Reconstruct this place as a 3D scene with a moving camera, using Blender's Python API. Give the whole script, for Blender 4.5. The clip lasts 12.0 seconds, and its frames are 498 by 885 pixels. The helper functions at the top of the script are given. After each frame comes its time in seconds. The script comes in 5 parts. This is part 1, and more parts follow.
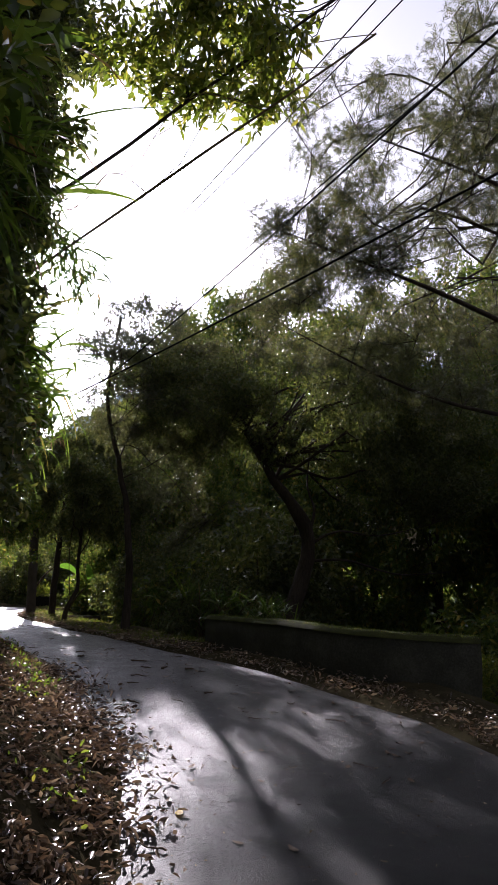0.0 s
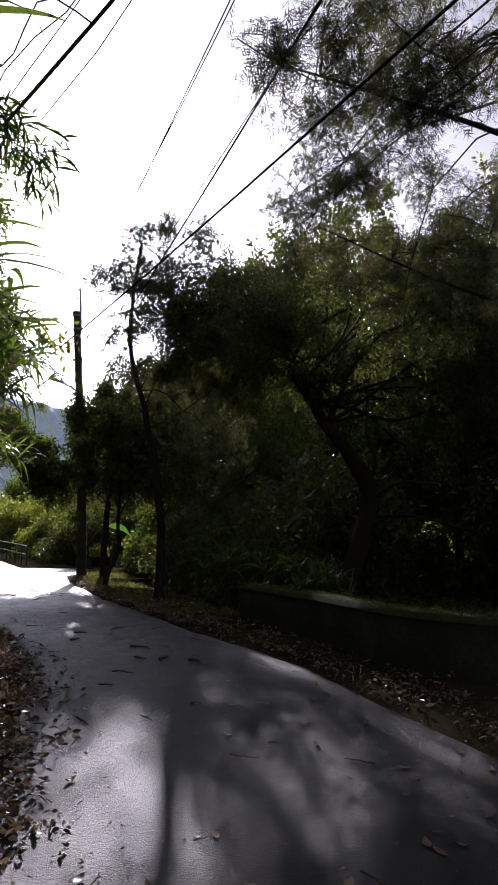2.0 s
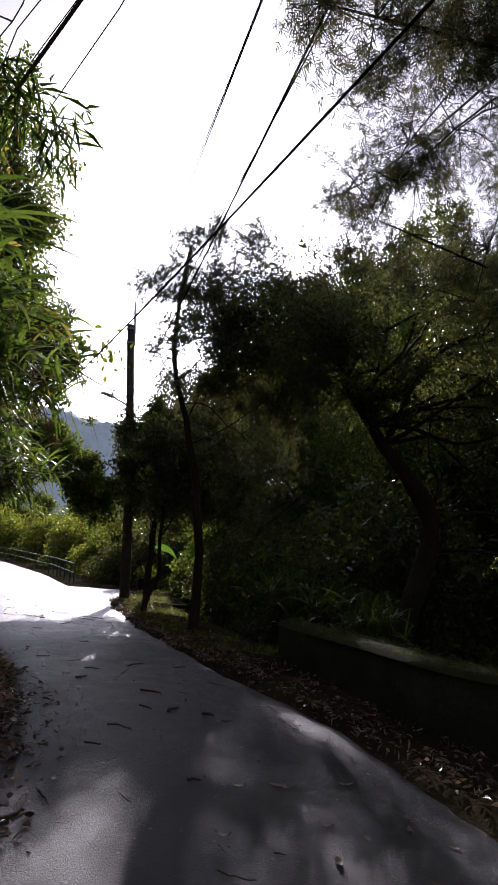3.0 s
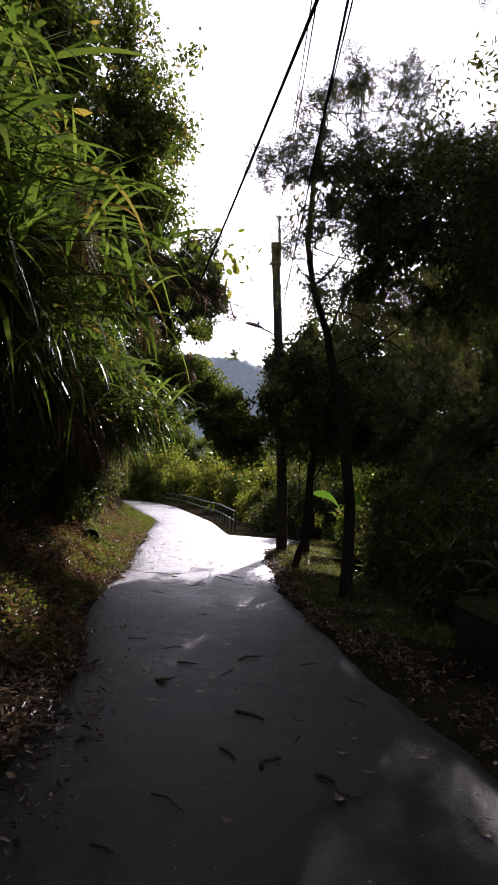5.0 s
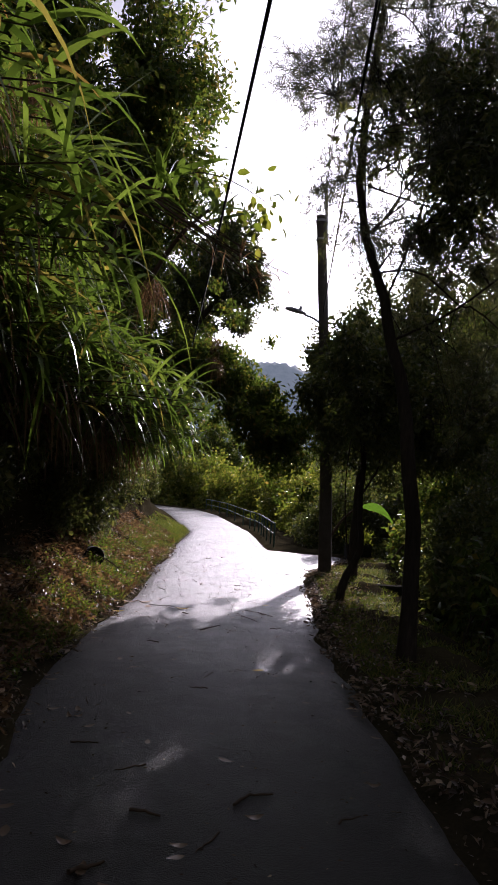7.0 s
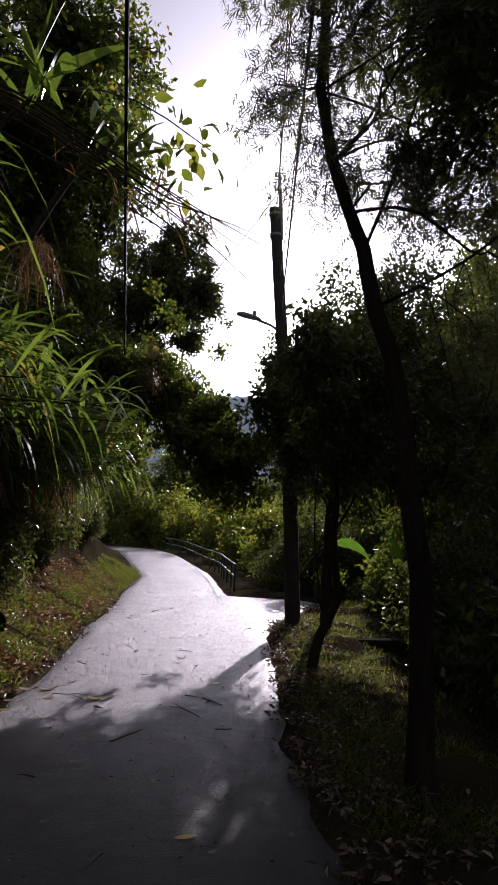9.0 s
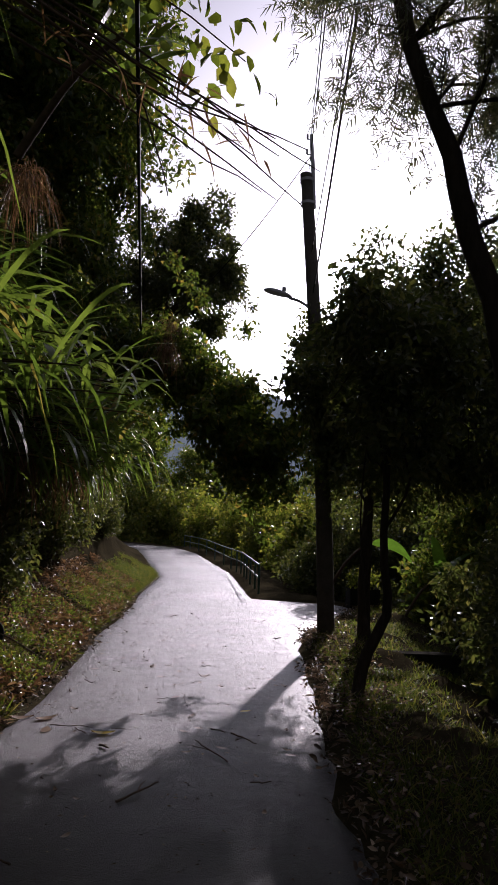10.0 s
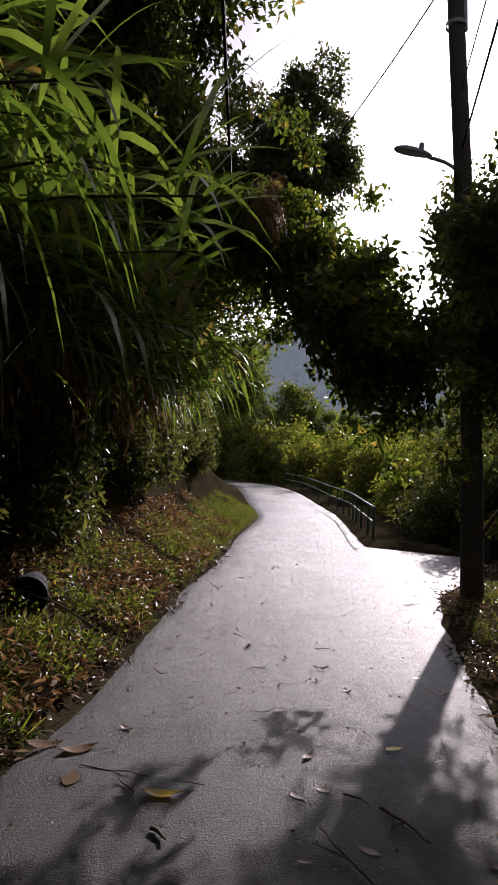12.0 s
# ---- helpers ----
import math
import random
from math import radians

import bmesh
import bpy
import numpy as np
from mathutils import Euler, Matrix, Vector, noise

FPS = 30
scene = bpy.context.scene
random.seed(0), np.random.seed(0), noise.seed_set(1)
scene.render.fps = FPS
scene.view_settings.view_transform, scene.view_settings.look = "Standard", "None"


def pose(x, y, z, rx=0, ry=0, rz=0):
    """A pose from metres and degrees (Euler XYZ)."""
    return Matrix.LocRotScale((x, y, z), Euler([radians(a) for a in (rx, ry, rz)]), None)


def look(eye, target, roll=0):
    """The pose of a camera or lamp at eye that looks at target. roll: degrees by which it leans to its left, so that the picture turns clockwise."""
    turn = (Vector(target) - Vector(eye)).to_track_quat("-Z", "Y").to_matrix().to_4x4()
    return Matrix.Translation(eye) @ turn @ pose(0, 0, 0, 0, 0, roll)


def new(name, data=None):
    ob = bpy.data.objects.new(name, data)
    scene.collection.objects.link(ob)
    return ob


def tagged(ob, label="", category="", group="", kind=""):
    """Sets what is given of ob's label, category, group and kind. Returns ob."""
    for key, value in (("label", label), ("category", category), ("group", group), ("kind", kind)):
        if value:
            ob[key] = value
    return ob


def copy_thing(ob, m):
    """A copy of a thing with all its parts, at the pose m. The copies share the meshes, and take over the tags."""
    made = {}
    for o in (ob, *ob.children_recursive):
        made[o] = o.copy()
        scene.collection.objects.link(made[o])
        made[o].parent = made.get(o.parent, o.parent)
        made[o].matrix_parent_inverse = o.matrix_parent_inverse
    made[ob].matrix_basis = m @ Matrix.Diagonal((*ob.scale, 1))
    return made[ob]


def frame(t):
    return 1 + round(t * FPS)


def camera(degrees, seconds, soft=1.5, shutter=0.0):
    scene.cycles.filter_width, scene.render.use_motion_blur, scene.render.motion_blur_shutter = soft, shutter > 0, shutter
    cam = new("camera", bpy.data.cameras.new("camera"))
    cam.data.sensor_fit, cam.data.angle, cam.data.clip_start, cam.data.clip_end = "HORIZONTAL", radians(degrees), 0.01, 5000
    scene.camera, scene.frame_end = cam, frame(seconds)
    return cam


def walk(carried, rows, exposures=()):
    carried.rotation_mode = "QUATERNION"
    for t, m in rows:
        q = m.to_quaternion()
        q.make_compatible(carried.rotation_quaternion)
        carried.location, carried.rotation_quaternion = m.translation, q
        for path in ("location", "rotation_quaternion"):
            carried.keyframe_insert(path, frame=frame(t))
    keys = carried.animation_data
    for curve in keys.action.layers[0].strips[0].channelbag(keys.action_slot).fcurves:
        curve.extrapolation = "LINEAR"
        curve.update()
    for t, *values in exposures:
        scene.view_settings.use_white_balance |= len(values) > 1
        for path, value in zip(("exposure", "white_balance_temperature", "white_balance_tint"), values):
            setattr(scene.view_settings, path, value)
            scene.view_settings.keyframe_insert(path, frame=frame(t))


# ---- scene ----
cam = camera(41.4, 12.0)
METRES, EYE, TILT, LEAN, TURN = 13.2, 1.5, 0.0, 0.0, -27.8
ROWS = [
    (0.0, 0.0, 0.0, 0.0, -0.42, 11.26, -2.13),
    (0.5, 0.0181, 0.0376, 0.0012, -0.4, 9.62, -2.12),
    (1.0, 0.035, 0.072, 0.0054, -2.45, 10.76, -0.81),
    (1.5, 0.0475, 0.1094, 0.0074, 4.12, 8.91, -0.06),
    (2.0, 0.0524, 0.1532, 0.01, 7.15, 7.13, -1.17),
    (2.5, 0.0599, 0.1908, 0.0126, 10.59, 8.99, -2.8),
    (4.5, 0.0463, 0.3652, 0.0161, 19.92, 6.58, -2.52),
    (5.0, 0.0398, 0.4061, 0.0192, 28.0, 3.31, -2.89),
    (5.5, 0.0279, 0.4411, 0.0232, 28.17, 2.86, -2.96),
    (6.0, 0.0148, 0.4817, 0.0234, 32.26, 3.91, -3.35),
    (6.5, -0.0051, 0.5179, 0.0245, 31.98, 3.08, -3.98),
    (8.5, -0.0719, 0.6683, 0.0277, 33.15, 6.52, -2.69),
    (9.0, -0.0905, 0.7011, 0.0277, 29.25, 6.73, -1.85),
    (9.5, -0.1149, 0.7384, 0.0261, 31.77, 5.52, -2.21),
    (10.0, -0.1414, 0.768, 0.0266, 30.88, 6.48, -2.17),
    (10.5, -0.1681, 0.8051, 0.0245, 33.61, 4.9, -1.79),
    (11.0, -0.1969, 0.8362, 0.0219, 37.75, 4.48, -4.1),
    (11.5, -0.2174, 0.8676, 0.0192, 36.49, 2.62, -2.38),
    (12.0, -0.2461, 0.9022, 0.0181, 39.46, 0.84, -2.79),
]
walk(cam, [(t, pose(0, 0, EYE, TILT, LEAN, TURN) @ pose(METRES * x, METRES * y, METRES * z, 90 + pitch, roll, yaw)) for t, x, y, z, yaw, pitch, roll in ROWS],
     [(0.0, 1.2, 5800, 26), (1.0, 0.75, 5750, 27), (2.5, 0.45, 5700, 27), (4.5, 0.48, 5900, 28), (8.5, 0.22, 5850, 31), (10.5, -0.05, 5950, 30), (12.0, 0.25, 6100, 27)])

# ---- world, sun, exposure ----
SUN_AZ, SUN_EL = 10.1, 21.9          # degrees from +y towards +x, and above the horizon
world = bpy.data.worlds.new("sky")
scene.world = world
world.use_nodes = True
wn, wl = world.node_tree.nodes, world.node_tree.links
sky = wn.new("ShaderNodeTexSky")
sky.sky_type = 'NISHITA'
sky.sun_disc = False
sky.sun_elevation, sky.sun_rotation = radians(SUN_EL), radians(SUN_AZ)
sky.air_density, sky.dust_density, sky.ozone_density = 1.0, 3.0, 1.0
haze = wn.new("ShaderNodeHueSaturation")      # thin high haze whitens the whole sky
haze.inputs["Saturation"].default_value = 0.1
wl.new(sky.outputs[0], haze.inputs["Color"])
wl.new(haze.outputs[0], wn["Background"].inputs[0])
wn["Background"].inputs[1].default_value = 0.092
sun_way = Vector((math.sin(radians(SUN_AZ)) * math.cos(radians(SUN_EL)), math.cos(radians(SUN_AZ)) * math.cos(radians(SUN_EL)), math.sin(radians(SUN_EL))))
sun = new("sun", bpy.data.lights.new("sun", 'SUN'))
sun.data.energy, sun.data.angle, sun.data.color = 4.4, radians(0.6), (1.0, 0.93, 0.82)
sun.matrix_world = look(sun_way * 60, (0, 0, 0))

# ---- materials ----


def mat_base(name):
    m = bpy.data.materials.new(name)
    m.use_nodes = True
    return m, m.node_tree.nodes, m.node_tree.links, m.node_tree.nodes["Principled BSDF"]


def ramp(n, stops):
    r = n.new("ShaderNodeValToRGB")
    while len(r.color_ramp.elements) < len(stops):
        r.color_ramp.elements.new(0.5)
    for e, (p, c) in zip(r.color_ramp.elements, stops):
        e.position, e.color = p, (*c, 1)
    return r


def noise_tex(n, l, scale, detail=6, rough=0.6, coords=None):
    t = n.new("ShaderNodeTexNoise")
    t.inputs["Scale"].default_value, t.inputs["Detail"].default_value, t.inputs["Roughness"].default_value = scale, detail, rough
    if coords is None:
        coords = n.new("ShaderNodeTexCoord").outputs["Object"]
    l.new(coords, t.inputs["Vector"])
    return t


def add_bump(n, l, bsdf, height, strength, distance):
    b = n.new("ShaderNodeBump")
    b.inputs["Strength"].default_value, b.inputs["Distance"].default_value = strength, distance
    l.new(height, b.inputs["Height"])
    l.new(b.outputs[0], bsdf.inputs["Normal"])
    return b


def surface(name, stops, scale, rough=(0.7, 0.95), fine=40, bump=0.4, depth=0.01, metallic=0.0, stretch=None, spec=0.12):
    """A rough natural surface: colour from coarse and fine noise, relief, uneven gloss."""
    m, n, l, b = mat_base(name)
    co = n.new("ShaderNodeTexCoord").outputs["Object"]
    if stretch:
        mp = n.new("ShaderNodeMapping")
        mp.inputs["Scale"].default_value = stretch
        l.new(co, mp.inputs["Vector"])
        co = mp.outputs[0]
    a, f = noise_tex(n, l, scale, 5, 0.6, co), noise_tex(n, l, fine, 8, 0.7, co)
    mix = n.new("ShaderNodeMath")
    mix.operation = 'MULTIPLY_ADD'
    mix.inputs[1].default_value, mix.inputs[2].default_value = 0.55, 0.0
    l.new(a.outputs["Fac"], mix.inputs[0])
    add = n.new("ShaderNodeMath")
    add.operation = 'MULTIPLY_ADD'
    add.inputs[1].default_value = 0.45
    l.new(f.outputs["Fac"], add.inputs[0])
    l.new(mix.outputs[0], add.inputs[2])
    r = ramp(n, stops)
    l.new(add.outputs[0], r.inputs[0])
    l.new(r.outputs[0], b.inputs["Base Color"])
    mr = n.new("ShaderNodeMapRange")
    mr.inputs["From Min"].default_value, mr.inputs["From Max"].default_value = 0.3, 0.7
    mr.inputs["To Min"].default_value, mr.inputs["To Max"].default_value = rough
    l.new(a.outputs["Fac"], mr.inputs[0])
    l.new(mr.outputs[0], b.inputs["Roughness"])
    b.inputs["Metallic"].default_value = metallic
    b.inputs["Specular IOR Level"].default_value = spec
    add_bump(n, l, b, add.outputs[0], bump, depth)
    return m


def leaf_mat(name, stops, through_part=0.45, gloss=0.35, glow=(1.5, 1.5, 0.6)):
    """Leaves: each its own tone, light shining through, a waxy gloss."""
    m, n, l, b = mat_base(name)
    g = n.new("ShaderNodeNewGeometry")
    r = ramp(n, stops)
    l.new(g.outputs["Random Per Island"], r.inputs[0])
    t = noise_tex(n, l, 9.0, 3)
    hsv = n.new("ShaderNodeHueSaturation")
    mr = n.new("ShaderNodeMapRange")
    mr.inputs["To Min"].default_value, mr.inputs["To Max"].default_value = 0.6, 1.4
    l.new(t.outputs["Fac"], mr.inputs[0])
    l.new(mr.outputs[0], hsv.inputs["Value"])
    l.new(r.outputs[0], hsv.inputs["Color"])
    l.new(hsv.outputs[0], b.inputs["Base Color"])
    b.inputs["Roughness"].default_value = gloss
    b.inputs["Specular IOR Level"].default_value = 0.4
    tr = n.new("ShaderNodeBsdfTranslucent")
    tint = n.new("ShaderNodeMix")
    tint.data_type, tint.blend_type = 'RGBA', 'MULTIPLY'
    tint.inputs["Factor"].default_value = 1.0
    l.new(hsv.outputs[0], tint.inputs["A"])
    tint.inputs["B"].default_value = (*glow, 1)
    l.new(tint.outputs["Result"], tr.inputs["Color"])
    ms = n.new("ShaderNodeMixShader")
    ms.inputs[0].default_value = through_part
    l.new(b.outputs[0], ms.inputs[1])
    l.new(tr.outputs[0], ms.inputs[2])
    l.new(ms.outputs[0], n["Material Output"].inputs["Surface"])
    return m


def road_mat():
    m, n, l, b = mat_base("worn_concrete_road")
    co = n.new("ShaderNodeTexCoord").outputs["Object"]
    big, mid, fine = noise_tex(n, l, 0.5, 4, 0.6, co), noise_tex(n, l, 5, 6, 0.65, co), noise_tex(n, l, 95, 5, 0.8, co)
    vor = n.new("ShaderNodeTexVoronoi")
    vor.inputs["Scale"].default_value = 130
    l.new(co, vor.inputs["Vector"])
    r = ramp(n, [(0.36, (0.012, 0.012, 0.011)), (0.5, (0.025, 0.024, 0.023)), (0.64, (0.048, 0.046, 0.043))])
    mx = n.new("ShaderNodeMix")
    mx.inputs["Factor"].default_value = 0.5
    l.new(mid.outputs["Fac"], mx.inputs["A"])
    l.new(big.outputs["Fac"], mx.inputs["B"])
    l.new(mx.outputs["Result"], r.inputs[0])
    sp = ramp(n, [(0.34, (0.45, 0.45, 0.45)), (0.5, (0.95, 0.95, 0.94)), (0.66, (1.5, 1.48, 1.45))])
    l.new(fine.outputs["Fac"], sp.inputs[0])
    mul = n.new("ShaderNodeMix")
    mul.data_type, mul.blend_type = 'RGBA', 'MULTIPLY'
    mul.inputs["Factor"].default_value = 1.0
    l.new(r.outputs[0], mul.inputs["A"])
    l.new(sp.outputs[0], mul.inputs["B"])
    l.new(mul.outputs["Result"], b.inputs["Base Color"])
    mr = n.new("ShaderNodeMapRange")
    mr.inputs["From Min"].default_value, mr.inputs["From Max"].default_value = 0.38, 0.6
    mr.inputs["To Min"].default_value, mr.inputs["To Max"].default_value = 0.28, 0.5
    b.inputs["Specular IOR Level"].default_value = 0.36
    l.new(mx.outputs["Result"], mr.inputs[0])
    l.new(mr.outputs[0], b.inputs["Roughness"])
    grain = noise_tex(n, l, 48, 6, 0.85, co)
    hs = n.new("ShaderNodeMath")
    hs.operation = 'MULTIPLY_ADD'
    hs.inputs[1].default_value = 0.35
    l.new(vor.outputs["Distance"], hs.inputs[0])
    l.new(grain.outputs["Fac"], hs.inputs[2])
    add_bump(n, l, b, hs.outputs[0], 1.0, 0.012)
    return m


ROAD = road_mat()
# Earth colour is darkened to stand in for shade under the bank's overhang.
SOIL = surface("shade_darkened_earth", [(0.3, (0.016, 0.013, 0.009)), (0.5, (0.04, 0.034, 0.02)), (0.7, (0.075, 0.065, 0.035))], 1.2, bump=0.8, depth=0.03, spec=0.0)
BARK = surface("dark_bark", [(0.3, (0.022, 0.018, 0.015)), (0.55, (0.06, 0.047, 0.038)), (0.75, (0.12, 0.10, 0.08))], 5, bump=0.9, depth=0.02, stretch=(1, 1, 0.2))
VINE = surface("woody_vine", [(0.3, (0.04, 0.03, 0.02)), (0.7, (0.13, 0.09, 0.06))], 8, bump=0.6, depth=0.01)
DEADWOOD = surface("dry_cane", [(0.3, (0.12, 0.08, 0.05)), (0.7, (0.32, 0.24, 0.15))], 10, bump=0.4, depth=0.005)
MOSSWALL = surface("mossy_concrete", [(0.3, (0.02, 0.022, 0.016)), (0.5, (0.045, 0.045, 0.034)), (0.7, (0.09, 0.085, 0.07))], 2.5, bump=0.7, depth=0.012)
MOSS = surface("moss", [(0.3, (0.022, 0.024, 0.011)), (0.55, (0.05, 0.055, 0.016)), (0.75, (0.11, 0.10, 0.03))], 6, rough=(0.9, 1.0), fine=90, bump=1.0, depth=0.02)
POLE = surface("weathered_concrete_pole", [(0.3, (0.05, 0.043, 0.037)), (0.7, (0.13, 0.115, 0.10))], 4, bump=0.3, depth=0.004)
CABLE = surface("black_cable", [(0.3, (0.012, 0.012, 0.012)), (0.7, (0.03, 0.03, 0.03))], 20, rough=(0.75, 0.9), bump=0.1, depth=0.001)
RAILPAINT = surface("green_rail_paint", [(0.3, (0.035, 0.08, 0.06)), (0.7, (0.09, 0.16, 0.125))], 8, rough=(0.35, 0.55), bump=0.15, depth=0.002, spec=0.5)
LAMPGREY = surface("grey_lamp_metal", [(0.3, (0.2, 0.2, 0.21)), (0.7, (0.36, 0.36, 0.37))], 9, rough=(0.4, 0.6), bump=0.05, depth=0.001, metallic=0.4, spec=0.5)
STONE = surface("dark_stone", [(0.3, (0.025, 0.024, 0.021)), (0.7, (0.08, 0.076, 0.068))], 5, bump=0.8, depth=0.02, spec=0.0)
# Air haze is painted onto the hills: bluish base colour and weak emission.
HAZE = surface("haze_painted_far_forest", [(0.3, (0.05, 0.075, 0.09)), (0.7, (0.11, 0.145, 0.15))], 0.06, fine=0.6, bump=0.5, depth=2.0)
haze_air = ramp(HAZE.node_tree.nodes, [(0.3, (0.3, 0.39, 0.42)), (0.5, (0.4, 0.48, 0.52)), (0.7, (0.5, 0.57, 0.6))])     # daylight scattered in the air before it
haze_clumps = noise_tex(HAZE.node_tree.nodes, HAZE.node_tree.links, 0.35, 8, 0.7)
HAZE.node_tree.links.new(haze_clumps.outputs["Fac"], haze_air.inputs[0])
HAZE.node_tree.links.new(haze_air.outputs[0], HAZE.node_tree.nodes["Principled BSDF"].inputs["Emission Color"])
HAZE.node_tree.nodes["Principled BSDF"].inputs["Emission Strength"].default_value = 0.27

G_DARK = leaf_mat("dark_foliage", [(0.0, (0.051, 0.068, 0.030)), (0.6, (0.085, 0.108, 0.043)), (1.0, (0.169, 0.162, 0.076))], 0.42, 0.35)
G_PINE = leaf_mat("feathery_foliage", [(0.0, (0.049, 0.058, 0.041)), (0.6, (0.081, 0.091, 0.057)), (1.0, (0.146, 0.130, 0.090))], 0.4, 0.4)
G_MID = leaf_mat("green_foliage", [(0.0, (0.043, 0.073, 0.019)), (0.5, (0.086, 0.127, 0.031)), (0.9, (0.159, 0.182, 0.046)), (1.0, (0.287, 0.207, 0.077))], 0.55, 0.35)
G_BLADE = leaf_mat("reed_leaves", [(0.0, (0.048, 0.087, 0.021)), (0.5, (0.090, 0.145, 0.033)), (0.93, (0.13, 0.18, 0.05)), (0.97, (0.24, 0.19, 0.08)), (1.0, (0.2, 0.11, 0.06))], 0.55, 0.3)
G_LIME = leaf_mat("lime_foliage", [(0.0, (0.083, 0.116, 0.022)), (0.6, (0.152, 0.186, 0.037)), (1.0, (0.276, 0.256, 0.075))], 0.55, 0.35)
G_GRASS = leaf_mat("verge_grass", [(0.0, (0.05, 0.08, 0.015)), (0.6, (0.11, 0.14, 0.03)), (1.0, (0.26, 0.22, 0.09))], 0.5, 0.5)
G_DRY = leaf_mat("dry_leaves", [(0.0, (0.07, 0.04, 0.022)), (0.5, (0.17, 0.105, 0.055)), (1.0, (0.36, 0.25, 0.14))], 0.3, 0.5, (1.3, 1.1, 0.8))
G_LITTER = leaf_mat("fallen_leaf_litter", [(0.0, (0.04, 0.028, 0.02)), (0.5, (0.15, 0.1, 0.065)), (0.85, (0.28, 0.2, 0.13)), (1.0, (0.55, 0.43, 0.3))], 0.15, 0.3, (1.2, 1.1, 0.9))
G_YELLOW = leaf_mat("yellow_leaf", [(0.0, (0.55, 0.38, 0.03)), (1.0, (0.7, 0.5, 0.06))], 0.4, 0.4, (1.2, 1.1, 0.6))
G_BANANA = leaf_mat("banana_leaf_green", [(0.0, (0.05, 0.12, 0.02)), (1.0, (0.08, 0.16, 0.03))], 0.5, 0.3)

# ---- mesh tools ----


def raw_mesh(name, verts, faces, material, smooth=False):
    """A mesh from arrays: verts (n, 3), faces (m, k), all with k corners."""
    verts, faces = np.asarray(verts, dtype=np.float32), np.asarray(faces, dtype=np.int32)
    me = bpy.data.meshes.new(name)
    me.vertices.add(len(verts))
    me.vertices.foreach_set("co", verts.ravel())
    me.loops.add(faces.size)
    me.loops.foreach_set("vertex_index", faces.ravel())
    me.polygons.add(len(faces))
    me.polygons.foreach_set("loop_start", np.arange(0, faces.size, faces.shape[1], dtype=np.int32))
    if smooth:
        me.polygons.foreach_set("use_smooth", np.ones(len(faces), dtype=bool))
    me.update(calc_edges=True)
    me.materials.append(material)
    return me


def mesh_part(name, me, parent, label=""):
    ob = new(name, me)
    if parent:
        ob.parent = parent
    return tagged(ob, label)


def part(name, bm, material, parent, label="", smooth=False):
    me = bpy.data.meshes.new(name)
    bm.to_mesh(me)
    bm.free()
    if smooth:
        for p in me.polygons:
            p.use_smooth = True
    me.materials.append(material)
    return mesh_part(name, me, parent, label)


def thing(name, place, label, category, group="", kind="", turn=0.0, size=1.0):
    ob = new(name)
    ob.matrix_world = pose(*place, 0, 0, turn) @ Matrix.Scale(size, 4)
    return tagged(ob, label, category, group, kind)


def unit(v):
    return v / np.maximum(np.linalg.norm(v, axis=-1, keepdims=True), 1e-9)


def tubes(paths, sides=7):
    """Verts and quads of tapered tubes; paths: list of (points (n, 3), radii (n,))."""
    vs, fs, at = [], [], 0
    ang = np.linspace(0, 2 * np.pi, sides, endpoint=False)
    for pts, rad in paths:
        pts, rad = np.asarray(pts, float), np.asarray(rad, float)
        tan = unit(np.gradient(pts, axis=0))
        ref = np.where(np.abs(tan[:, 2:3]) > 0.9, np.array([[1.0, 0, 0]]), np.array([[0, 0, 1.0]]))
        if len(set(map(tuple, ref.tolist()))) > 1:
            ref[:] = (0.577, 0.577, 0.577)
        u = unit(np.cross(tan, ref))
        w = np.cross(tan, u)
        ring = pts[:, None] + rad[:, None, None] * (np.cos(ang)[None, :, None] * u[:, None] + np.sin(ang)[None, :, None] * w[:, None])
        vs.append(ring.reshape(-1, 3))
        k = len(pts)
        i, j = np.meshgrid(np.arange(k - 1), np.arange(sides), indexing="ij")
        a, b = at + i * sides + j, at + i * sides + (j + 1) % sides
        fs.append(np.stack([a, b, b + sides, a + sides], -1).reshape(-1, 4))
        at += k * sides
    return np.concatenate(vs), np.concatenate(fs)


def bend(points, k=10):
    """A smooth line of k points through a few given ones."""
    p = np.asarray(points, float)
    s = np.linspace(0, len(p) - 1, k)
    i = np.clip(s.astype(int), 0, len(p) - 2)
    f = (s - i)[:, None]
    p0, p1, p2, p3 = p[np.maximum(i - 1, 0)], p[i], p[i + 1], p[np.minimum(i + 2, len(p) - 1)]
    return 0.5 * (2 * p1 + (p2 - p0) * f + (2 * p0 - 5 * p1 + 4 * p2 - p3) * f ** 2 + (3 * p1 - p0 - 3 * p2 + p3) * f ** 3)


